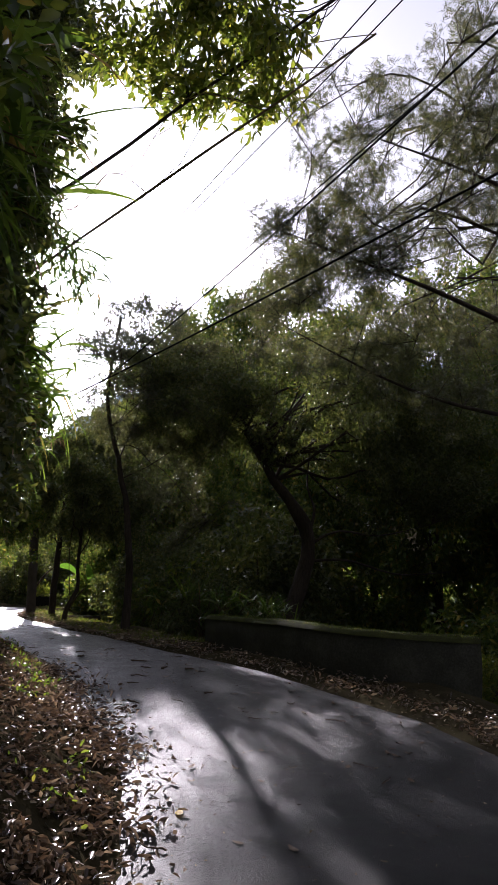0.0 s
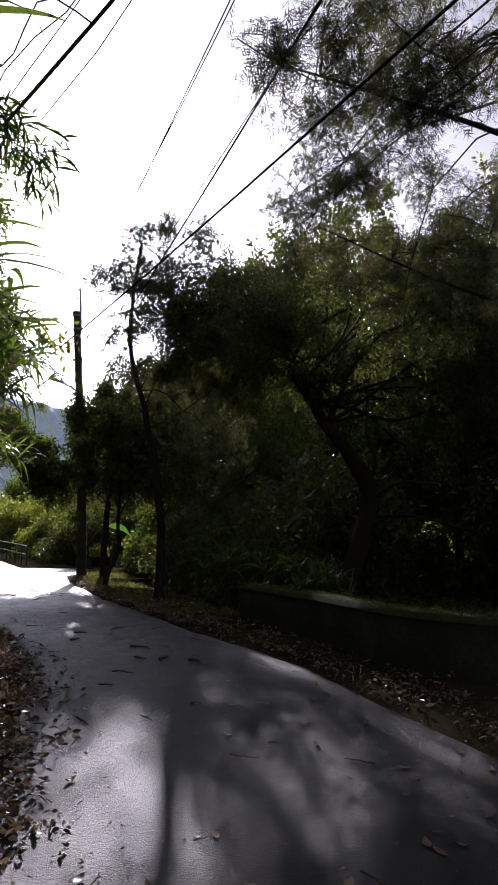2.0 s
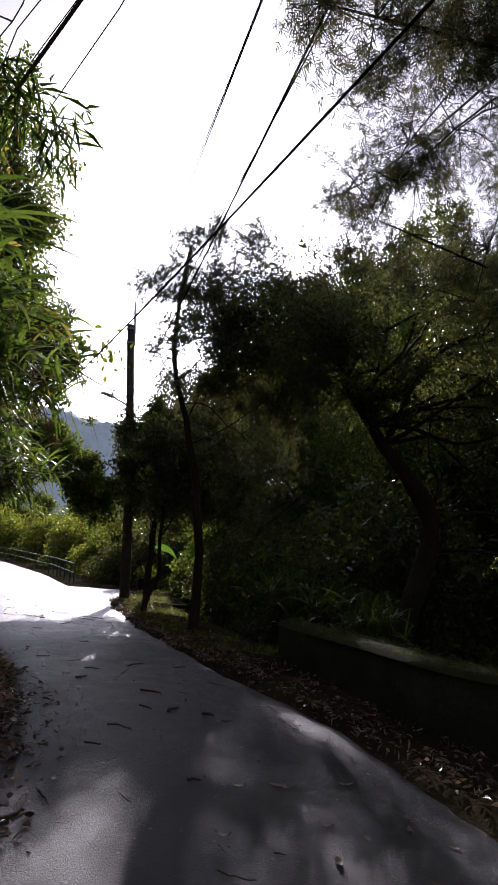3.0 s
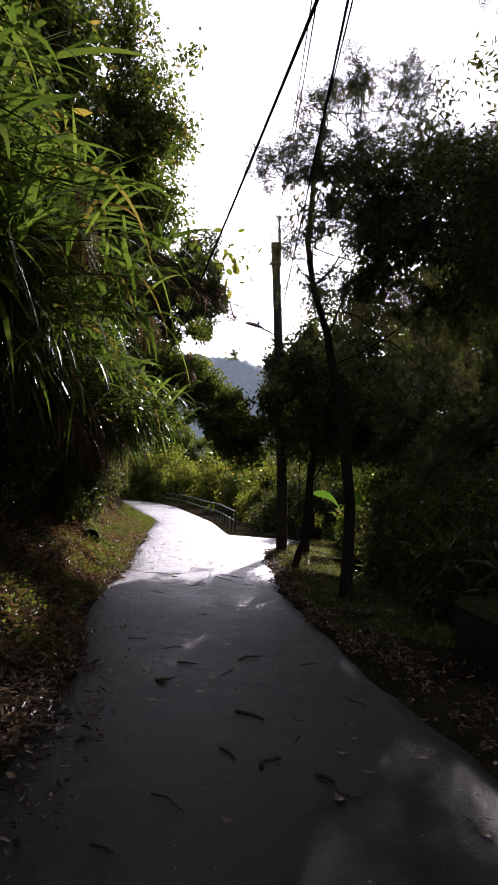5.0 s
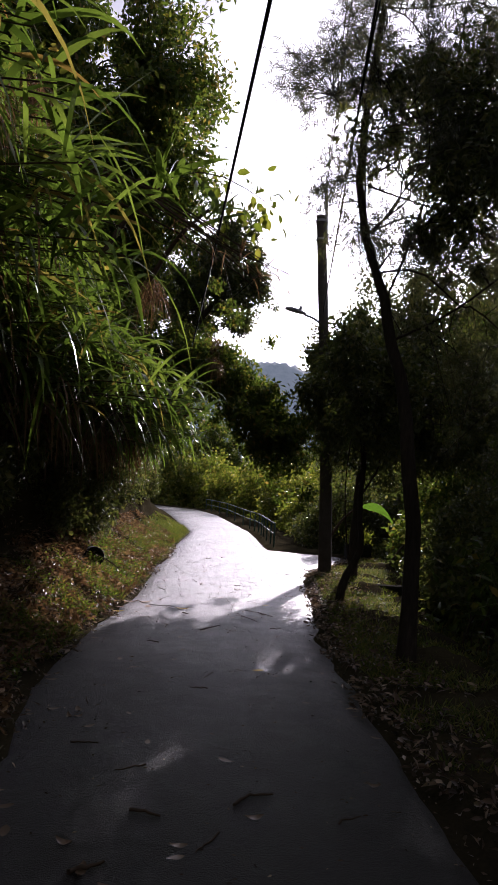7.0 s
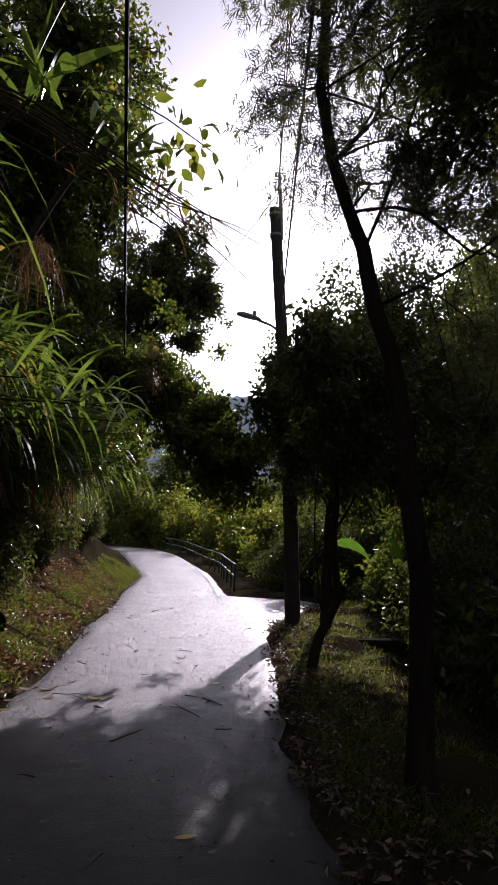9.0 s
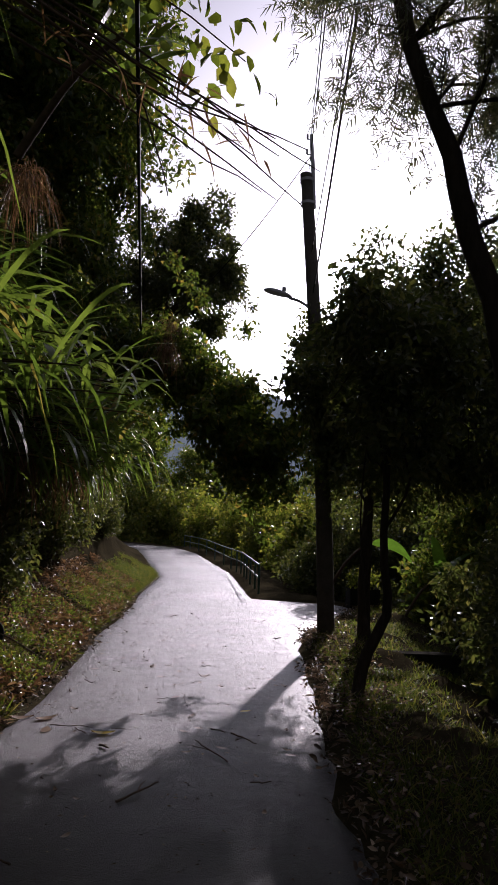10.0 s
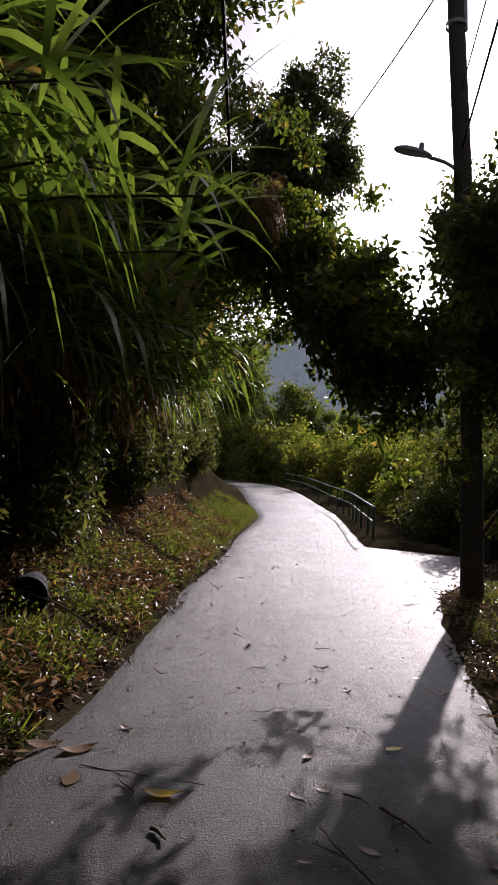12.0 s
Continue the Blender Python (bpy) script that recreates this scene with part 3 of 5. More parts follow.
tree("overhanging_tree", (8.9, 5.6, -1.2), "large dark tree with long feathery boughs over the lane",
     [(0, 0, 0), (0.1, 0, 3), (-0.1, -0.1, 6), (-0.4, -0.2, 9), (-0.6, -0.3, 11)], 0.26,
     [((-3.3, 0.4, 8.0), (2.0, 1.5, 1.2), 0.4), ((-1.6, -0.2, 9.2), (2.2, 2.0, 2.0), 0.55), ((-1.2, 2.2, 6.4), (1.6, 1.5, 1.2), 0.3), ((-3.0, 3.4, 7.0), (1.4, 1.4, 1.0), 0.3), ((-4.7, 0.4, 6.7), (1.0, 0.8, 0.5), 0.2)],
     G_PINE, 44000, 0.12, 13, 34, 330, 0.13, TUFT, 0.9, hang=0.35, stout=0.7,
     arms=[[(0.0, 0, 5.6), (-1.6, 0.0, 5.9), (-3.2, 0.1, 6.2), (-4.2, 0.2, 6.35), (-5.4, 0.6, 6.7)], [(0, 0, 5.0), (-1.0, 1.2, 5.2), (-2.0, 2.4, 5.8), (-3.6, 3.4, 6.8)], [(-0.1, 0, 6.6), (-2.0, -0.3, 7.6), (-4.4, 0.1, 8.0)]])
tree("bent_sapling", (3.8, 16.4, 0.15), "small crooked dark forked sapling leaning beside the lane",
     [(0, 0, -0.1), (0.06, 0, 0.3), (0.2, -0.02, 0.66), (0.3, -0.02, 0.9), (0.24, -0.02, 1.5), (0.28, 0, 2.3), (0.2, 0.1, 3.2)], 0.068,
     [((0.3, 0.1, 3.2), (0.8, 0.9, 0.9), 1.0)], G_DARK, 9000, 0.1, 14, 9, 60, 0.15, arms=[[(0.14, 0, 0.58), (0.08, 0, 1.0), (0.02, 0, 1.8), (0.1, 0, 2.8)]], low=9)
tree("ivy_clad_tree", (4.3, 20.0, 0.0), "dense dark ivy-clad tree standing beside the utility pole",
     [(0, 0, -0.2), (0.02, 0, 1.5), (0.1, 0.1, 3.0), (0.2, 0, 4.6)], 0.11,
     [((0.5, 0.0, 4.2), (1.25, 1.2, 1.9), 0.7), ((-0.6, 0.3, 3.4), (0.38, 0.5, 1.2), 0.32), ((0.7, -0.2, 2.4), (0.8, 0.8, 0.5), 0.12), ((1.6, -0.4, 3.4), (1.2, 1.2, 1.4), 0.4), ((2.6, -0.6, 4.4), (1.0, 1.0, 1.4), 0.1), ((1.5, -0.3, 5.8), (1.1, 1.1, 0.9), 0.14), ((-0.85, 0.6, 4.6), (0.3, 0.25, 0.6), 0.07)], G_DARK, 62000, 0.1, 15, 16, 240, 0.16)

# taller woods across the valley; unseen woods added around the lane's start block skylight
WOODS = [(13.2, 20, -3.2, 14, 1.1), (16.5, 17, -3.4, 16, 1.2), (15.5, 27, -3.2, 16, 1.1), (19, 24, -3.4, 18.5, 1.3), (15.5, 12.0, -3.2, 14, 1.1), (20, 14, -3.2, 18, 1.2),
         (24, 21, -2.5, 20, 1.3), (19, 36, -3.0, 19, 1.3), (18, 7, -3.0, 14, 1.1), (24, 10, -2.0, 18, 1.2), (13, 46, -3.0, 16, 1.2), (9.5, 58, -3.0, 16, 1.3), (14, 32, -3.5, 12, 1.1), (11.5, 39, -3.5, 11, 1.0), (17.5, 42, -3.0, 15, 1.2), (10.3, 30, -3.6, 8.2, 0.85), (12.6, 25.5, -3.5, 8.5, 0.9), (14, 4.5, -2.8, 12, 1.0),
         (11.2, 48.7, -3.3, 14, 1.3), (15.6, 47, -3.5, 21, 1.5), (17.0, 43.2, -3.5, 24, 1.7), (18.2, 40.2, -3.5, 24.5, 1.8), (20, 37, -3.4, 24.5, 1.7), (22.4, 35.6, -3.3, 26, 1.8), (8.4, 23.6, -2.4, 10.8, 0.8), (10.2, 27, -3.2, 12.5, 0.9),
         # out of view, added only to hold back light from the sky behind
         (-7, -7, 3, 13, 1.2), (-1, -12, 0, 14, 1.3), (5, -9, -1, 14, 1.2), (10, -4, -2, 13, 1.2), (-8, -1, 5, 11, 1.2), (-12, -12, 0, 14, 1.3), (13, -9, -2, 15, 1.2), (-10, 7, 6, 9, 1.1), (-12, -22, 2, 15, 1.4), (3, -17, 0, 16, 1.3)]
first = tree("woodland_tree", (0, 0, -200), "dense olive-green woodland tree, across the valley and added unseen behind the start",
             [(0, 0, -0.5), (0.1, 0.1, 3), (-0.1, 0, 6), (0.1, 0, 9.5)], 0.2,
             [((0, 0, 8.2), (2.7, 2.7, 3.6), 0.7), ((0.6, 0.5, 4.2), (2.4, 2.4, 2.2), 0.4), ((-1.2, -0.6, 6.0), (1.8, 1.8, 2.4), 0.3)], G_MID, 42000, 0.17, 16, 18, 240, 0.22, group="woodland trees")
second = tree("woodland_tree", (0, 0, -200), "dense olive-green woodland tree, across the valley and added unseen behind the start",
              [(0, 0, -0.5), (-0.2, 0.1, 3), (0.1, 0.2, 6), (0.0, 0, 9.5)], 0.2,
              [((0.2, 0, 8.6), (2.4, 2.6, 3.0), 0.6), ((-1.0, 0.5, 4.6), (2.2, 2.2, 2.4), 0.4), ((1.4, -0.6, 6.2), (1.8, 1.8, 2.2), 0.3)], G_MID, 42000, 0.16, 17, 18, 240, 0.22, group="woodland trees")
for i, (x, y, z, h, w) in enumerate(WOODS):
    src = (first, second)[i % 2]
    if i < 2:
        made = src
        made.matrix_world = pose(x, y, z, 0, 0, 50 * i) @ Matrix.Diagonal((w, w, h / 11.8, 1))
    else:
        made = copy_thing(src, pose(x, y, z, 0, 0, 67 * i))
        made.scale = (w, w, h / 11.8)


def bush(name, place, label, radii, leaf, count, size, seed, clumps=60, spread=0.16, shape=KITE, aspect=0.5, group="", category="bush"):
    rng = np.random.default_rng(seed)
    top = thing(name, place, label, category, group)
    c = crown_points(rng, (0, 0, radii[2] * 0.9), radii, clumps, 0.35)
    c = c[c[:, 2] > -0.1]
    stems = [(bend([(rng.normal() * 0.15, rng.normal() * 0.15, -0.3), q * np.array([0.4, 0.4, 0.5]), q], 5), np.linspace(0.025, 0.005, 5)) for q in c[:: 2]]
    v, f = tubes(stems, 4)
    tagged(mesh_part("stem_tangle", raw_mesh("stem_tangle", v, f, VINE), top), kind="stuff")
    at = clustered(rng, c, count, spread)
    way = unit(rng.normal(size=(count, 3))) + np.array([0, 0, -0.2])
    v, f = leaves(rng, at, way, size * rng.uniform(0.6, 1.3, count), size * aspect * rng.uniform(0.7, 1.2, count), shape)
    tagged(mesh_part("leaves", raw_mesh("leaves", v, f, leaf), top), kind="stuff")
    return top


def spots(n, box, seed):
    rng = np.random.default_rng(seed)
    return [(rng.uniform(box[0], box[1]), rng.uniform(box[2], box[3]), rng.uniform(0, 360), rng.uniform(0.75, 1.25)) for _ in range(n)]


def scatter(src, places, drop=0.1):
    used = False
    for x, y, a, s in places:
        z = float(ground_z(x, y)) - drop
        if not used:
            src.matrix_world = pose(x, y, z, 0, 0, a) @ Matrix.Scale(s, 4)
            used = True
        else:
            copy_thing(src, pose(x, y, z, 0, 0, a)).scale = (s, s, s)


# undergrowth behind the wall and down the slope
under = bush("undergrowth_bush", (0, 0, 0), "leafy undergrowth bush on the shaded slope", (1.3, 1.3, 1.0), G_MID, 11000, 0.13, 21, 90, 0.2, group="undergrowth")
scatter(under, spots(26, (7.0, 16.0, 9.0, 24.0), 5) + spots(8, (8, 14, 2, 9), 8))
valley = bush("valley_bush", (0, 0, 0), "dense green bush on the valley floor", (1.9, 1.9, 1.3), G_MID, 12000, 0.2, 25, 110, 0.26, group="valley bushes")
scatter(valley, [(x, y, a, 1.4 * s) for x, y, a, s in spots(70, (9.5, 34, 20, 62), 9) + spots(16, (16, 30, 4, 20), 10)], 0.3)
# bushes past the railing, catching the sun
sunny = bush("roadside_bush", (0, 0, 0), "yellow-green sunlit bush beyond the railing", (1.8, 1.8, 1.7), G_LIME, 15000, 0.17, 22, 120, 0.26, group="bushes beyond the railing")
scatter(sunny, [(4.0, 34, 10, 0.9), (2.6, 40, 80, 1.0), (1.6, 47, 130, 1.4), (-1.0, 52, 200, 1.6), (5.0, 39, 300, 1.3), (-4.5, 55, 20, 1.8), (5.4, 30.5, 45, 0.9), (3.0, 52, 99, 1.9), (-8, 57, 10, 1.9), (6.2, 46, 140, 1.7)], 0.3)
fern = bush("sunlit_shrub", (0, 0, 0), "bright green sunlit shrub behind the low wall", (0.9, 0.9, 0.7), G_LIME, 8000, 0.1, 26, 80, 0.15, group="sunlit shrubs")
scatter(fern, [(8.6, 9.4, 0, 1.0), (10.2, 8.8, 60, 1.2), (9.5, 11.4, 120, 1.1), (8.0, 7.6, 200, 0.8), (11.5, 11.0, 250, 1.4), (10.8, 13.4, 300, 1.4), (9.0, 13.6, 20, 1.2)], 0.2)
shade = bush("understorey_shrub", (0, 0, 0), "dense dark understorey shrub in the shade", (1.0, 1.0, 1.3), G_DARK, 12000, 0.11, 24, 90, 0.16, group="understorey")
scatter(shade, [(8.1, 14.3, 0, 1.7), (8.6, 16.0, 40, 1.8), (7.0, 18.2, 70, 1.1), (7.6, 20.6, 200, 1.3), (7.2, 15.8, 250, 1.1), (6.6, 13.9, 300, 0.9), (8.2, 22.6, 30, 1.3), (6.6, 24.6, 90, 1.1), (4.6, 27.6, 10, 1.2), (5.6, 29.5, 50, 1.3), (3.9, 29.8, 77, 0.8), (6.1, 13.3, 15, 0.8), (6.3, 15.0, 110, 1.0), (6.0, 16.9, 210, 0.9), (6.9, 17.0, 33, 1.3), (6.2, 19.0, 140, 1.0), (7.6, 12.9, 85, 1.1), (8.6, 18.6, 85, 1.6), (9.6, 16.4, 85, 1.9), (9.4, 20.6, 85, 1.8)], 0.3)
edge_tree = tree("far_tree", (0, 46, 0), "mid-green tree behind the bend of the lane", [(0, 0, -0.5), (0.1, 0, 2), (-0.1, 0.1, 4), (0.1, 0, 6)], 0.16,
                 [((0, 0, 5.2), (2.2, 2.2, 2.6), 0.7), ((0.4, 0.3, 2.6), (2.0, 2.0, 1.6), 0.4)], G_MID, 26000, 0.19, 23, 16, 180, 0.3, group="trees behind the bend")
for i, (x, y, z, s) in enumerate([(-1.0, 66, -2.0, 1.0), (-4.5, 64, -1, 1.1), (4.0, 66, -3.5, 1.2), (-9, 62, 0, 1.35), (8.6, 40, -4, 1.0), (8.2, 32, -3.8, 0.95)]):
    if i == 0:
        edge_tree.matrix_world = pose(x, y, z) @ Matrix.Scale(s, 4)
    else:
        copy_thing(edge_tree, pose(x, y, z, 0, 0, 77 * i)).scale = (s, s, s)

# ---- the cut bank ----


def reed_clump(name, label, seed, canes=24, length=0.8, group="reeds", leaf=None, reaches=(0.05, 0.95), rises=(0.5, 1.5)):
    """Arching canes with long drooping leaves along them, leaning out over the lane (+x)."""
    rng = np.random.default_rng(seed)
    top = thing(name, (0, 0, 0), label, "reeds", group)
    paths, at, way = [], [], []
    for i in range(canes):
        reach, rise = rng.uniform(*reaches), rng.uniform(*rises)
        side = rng.normal() * 0.4
        foot = np.array([rng.normal() * 0.12, rng.normal() * 0.3, -0.3])
        pts = bend([foot, foot + (reach * 0.25, side * 0.3, rise * 0.7), foot + (reach * 0.7, side * 0.7, rise), foot + (reach * 1.1, side, rise * 0.9)], 9)
        paths.append((pts, np.linspace(0.010, 0.004, 9)))
        for k in range(14):
            j = rng.uniform(2.0, 8.0)
            p = pts[int(j)] + (pts[min(int(j) + 1, 8)] - pts[int(j)]) * (j % 1)
            at.append(p)
            way.append(np.array([0.5 + rng.normal() * 0.6, rng.normal() * 0.75, 0.75 + rng.normal() * 0.4]))
    v, f = tubes(paths, 5)
    tagged(mesh_part("cane_tangle", raw_mesh("cane_tangle", v, f, VINE), top), kind="stuff")
    at, way = np.array(at), np.array(way)
    n = len(at)
    v, f = blades(rng, at, way, length * rng.uniform(0.4, 1.15, n), rng.uniform(0.02, 0.06, n), rng.uniform(0.2, 0.9, n))
    tagged(mesh_part("leaves", raw_mesh("leaves", v, f, leaf or G_BLADE), top), kind="stuff")
    m = 40
    pick = at[rng.integers(0, n, m)] * (0.7, 1, 0.6)
    v, f = blades(rng, pick, rng.normal(size=(m, 3)) * (0.5, 0.5, 0.1) + (0.3, 0, -0.4), rng.uniform(0.3, 0.7, m), rng.uniform(0.012, 0.03, m), rng.uniform(0.5, 0.9, m))
    tagged(mesh_part("withered_leaves", raw_mesh("withered_leaves", v, f, G_DRY), top, "withered brown hanging leaves"), kind="stuff")
    return top


reeds = [reed_clump("reed_clump", "tall green reeds with long drooping leaves on the bank", s) for s in (31, 32, 33)]
rng = np.random.default_rng(7)
n_done = 0
for y in np.arange(4.6, 22.5, 0.36):
    for d, lift in ((1.5, 0.0), (1.85, 0.2), (2.3, 0.7), (2.8, 1.3)):
        if y < 7.4 and d < 2.2:
            continue
        if rng.random() < 0.12:
            continue
        yy, dd = y + rng.normal() * 0.2, d + rng.normal() * 0.12
        x = float(left_edge(yy)) - dd
        z = max(float(ground_z(x, yy)), 2.3) - 0.1 + 0.5 * rng.random()
        tall = 1.0 + 0.3 * lift
        m = pose(x, yy, z, 0, 0, rng.normal() * 26)
        s = rng.uniform(0.8, 1.2) * tall
        src = reeds[n_done % 3]
        if n_done < 3:
            src.matrix_world = m @ Matrix.Scale(s, 4)
        else:
            copy_thing(src, m).scale = (s, s, s)
        n_done += 1

arching = [reed_clump("arching_reed", "long reeds arching far out over the lane's edge", s, 20, 0.85, "arching reeds", None, (0.6, 1.75), (0.25, 0.95)) for s in (35, 36)]
n_done = 0
for y in np.arange(9.5, 21.5, 0.42):
    yy = y + rng.normal() * 0.15
    x = float(left_edge(yy)) - rng.uniform(1.4, 1.75)
    m = pose(x, yy, max(float(ground_z(x, yy)), 2.2) + 0.5 * rng.random(), 0, 0, rng.normal() * 22)
    s = rng.uniform(0.8, 1.15)
    if n_done < 2:
        arching[n_done].matrix_world = m @ Matrix.Scale(s, 4)
    else:
        copy_thing(arching[n_done % 2], m).scale = (s, s, s)
    n_done += 1
for y, s in ((13.7, 1.15), (14.5, 1.25), (15.3, 1.2)):
    x = float(left_edge(y)) - 1.5
    copy_thing(arching[int(y * 10) % 2], pose(x, y, max(float(ground_z(x, y)), 2.2) + 0.3, 0, 0, 12 * math.sin(7 * y))).scale = (s, s, s)
for x, y, s in ((5.7, 12.0, 0.9), (6.2, 12.9, 1.0), (5.5, 13.6, 0.95), (6.8, 13.8, 1.0), (6.1, 11.2, 0.8), (6.9, 12.6, 0.9), (5.4, 14.6, 0.9), (7.6, 14.6, 1.0)):
    copy_thing(reeds[int(x * 10) % 3], pose(x, y, float(ground_z(x, y)), 0, 0, 150 + 40 * x)).scale = (s, s, s)

creeper = bush("bank_creeper", (0, 0, 0), "dark leafy creeper clinging to the cut bank", (0.55, 0.8, 0.6), G_DARK, 5000, 0.085, 41, 60, 0.14, group="creepers", category="creeper")
scatter(creeper, [(float(left_edge(y)) - rng.uniform(1.38, 1.8), y, rng.uniform(0, 360), rng.uniform(0.8, 1.2)) for y in np.arange(3.5, 28, 0.62)], 0.68)
leafy = bush("bank_shrub", (0, 0, 0), "bright green broad-leaved shrub on top of the bank", (1.1, 1.1, 1.0), G_MID, 9000, 0.13, 42, 80, 0.2, OVAL, 0.55, group="bank shrubs")
scatter(leafy, [(float(left_edge(y)) - rng.uniform(2.0, 4.5), y, rng.uniform(0, 360), rng.uniform(0.8, 1.4)) for y in np.arange(2, 32, 0.55)], 0.2)

tree("tall_bank_tree", (-3.2, 18.0, 4.5), "tall leafy tree leaning from the bank top", [(0, 0, -0.6), (0.4, 0, 1.5), (1.0, 0, 3.2), (1.6, 0, 5.2)], 0.2,
     [((2.2, 0, 5.4), (2.5, 3.0, 2.8), 0.6), ((3.3, 0.8, 3.8), (1.3, 1.8, 1.6), 0.3), ((1.6, 0.3, 2.0), (1.6, 2.2, 1.3), 0.3), ((2.6, 2.6, 2.2), (1.0, 1.4, 1.4), 0.22)], G_MID, 64000, 0.13, 51, 26, 280, 0.19)
tree("leaning_bank_tree", (-2.6, 12.0, 4.2), "leafy tree leaning from the bank top", [(0, 0, -0.6), (0.3, 0, 1.5), (0.8, 0.1, 3.4), (1.2, 0.2, 5.6)], 0.17,
     [((1.2, 0, 5.2), (1.9, 2.6, 2.8), 0.7), ((1.4, 0.5, 2.4), (1.4, 2.2, 1.6), 0.4), ((0.8, 3.2, 2.6), (1.4, 1.6, 1.6), 0.3)], G_MID, 60000, 0.13, 52, 24, 260, 0.19)
tree("dark_round_tree", (-1.8, 25.4, 2.6), "dark dense tree leaning out beyond the bank", [(0, 0, -0.6), (0.4, 0, 1.6), (1.4, -0.2, 3.2), (2.4, -0.4, 4.6)], 0.15,
     [((2.7, -0.4, 5.5), (0.95, 1.1, 1.0), 0.45), ((3.0, -0.4, 4.5), (0.9, 1.1, 0.9), 0.4), ((2.0, 0, 4.6), (0.9, 1.0, 1.1), 0.35), ((0.8, 0, 3.8), (1.2, 1.3, 1.2), 0.4), ((1.3, 0, 5.7), (0.9, 1.0, 1.0), 0.3)], G_DARK, 38000, 0.12, 53, 18, 150, 0.14)
tree("near_bank_tree", (0.05, 6.6, 0.9), "dark leafy tree wound with climbers on the near bank", [(0, 0, -0.6), (0.15, 0.1, 2), (0.3, 0.1, 4), (0.4, 0.3, 7)], 0.13,
     [((0.45, 0.0, 4.6), (0.55, 0.9, 2.9), 0.8), ((0.5, 0.4, 7.2), (1.2, 1.2, 0.9), 0.3)], G_DARK, 36000, 0.11, 54, 20, 190, 0.16)
thicket = tree("thicket_tree", (0, 0, 0), "leafy thicket tree leaning out from the bank top", [(0, 0, -0.6), (0.2, 0, 1.2), (0.6, 0, 2.4), (1.0, 0, 3.6)], 0.06,
               [((0.9, 0, 2.9), (0.9, 1.2, 1.4), 0.7), ((0.5, 0.2, 1.5), (0.7, 1.0, 1.0), 0.3)], G_MID, 17000, 0.13, 57, 12, 110, 0.16, OVAL, 0.5, group="thicket trees")
rt = np.random.default_rng(58)
for k, y in enumerate(np.arange(12.5, 24, 1.3)):
    x = float(left_edge(y)) - rt.uniform(2.7, 3.5)
    s = rt.uniform(0.9, 1.25)
    m = pose(x, y, float(ground_z(x, y)), 0, 0, rt.normal() * 25)
    if k == 0:
        thicket.matrix_world = m @ Matrix.Scale(s, 4)
    else:
        copy_thing(thicket, m).scale = (s, s, s)
tree("overhead_bough", (-1.7, 7.6, 3.0), "long bare leaning branch with fresh green leaves at its tip", [(0, 0, -0.6), (1.4, -0.4, 1.3), (2.7, -1.2, 2.2), (4.0, -2.4, 3.3), (5.0, -3.6, 4.0)], 0.03,
     [((3.9, -2.3, 3.6), (1.1, 0.9, 0.55), 1.0)], G_LIME, 3600, 0.13, 55, 10, 50, 0.16, OVAL, 0.38, low=9)
tree("leaning_cane", (-1.3, 12.2, 3.6), "dry bamboo-like cane leaning over the lane with tufts of narrow leaves", [(0, 0, -0.6), (1.2, -2.1, 0.7), (2.3, -4.0, 1.4), (3.6, -6.2, 2.2), (4.7, -8.0, 2.9)], 0.027,
     [((1.6, -2.6, 0.9), (0.8, 0.9, 0.5), 0.6), ((2.6, -4.4, 1.5), (0.7, 0.8, 0.4), 0.4)], G_BLADE, 1100, 0.24, 56, 8, 34, 0.12, KITE, 0.09, hang=0.6, bark=DEADWOOD, low=3)


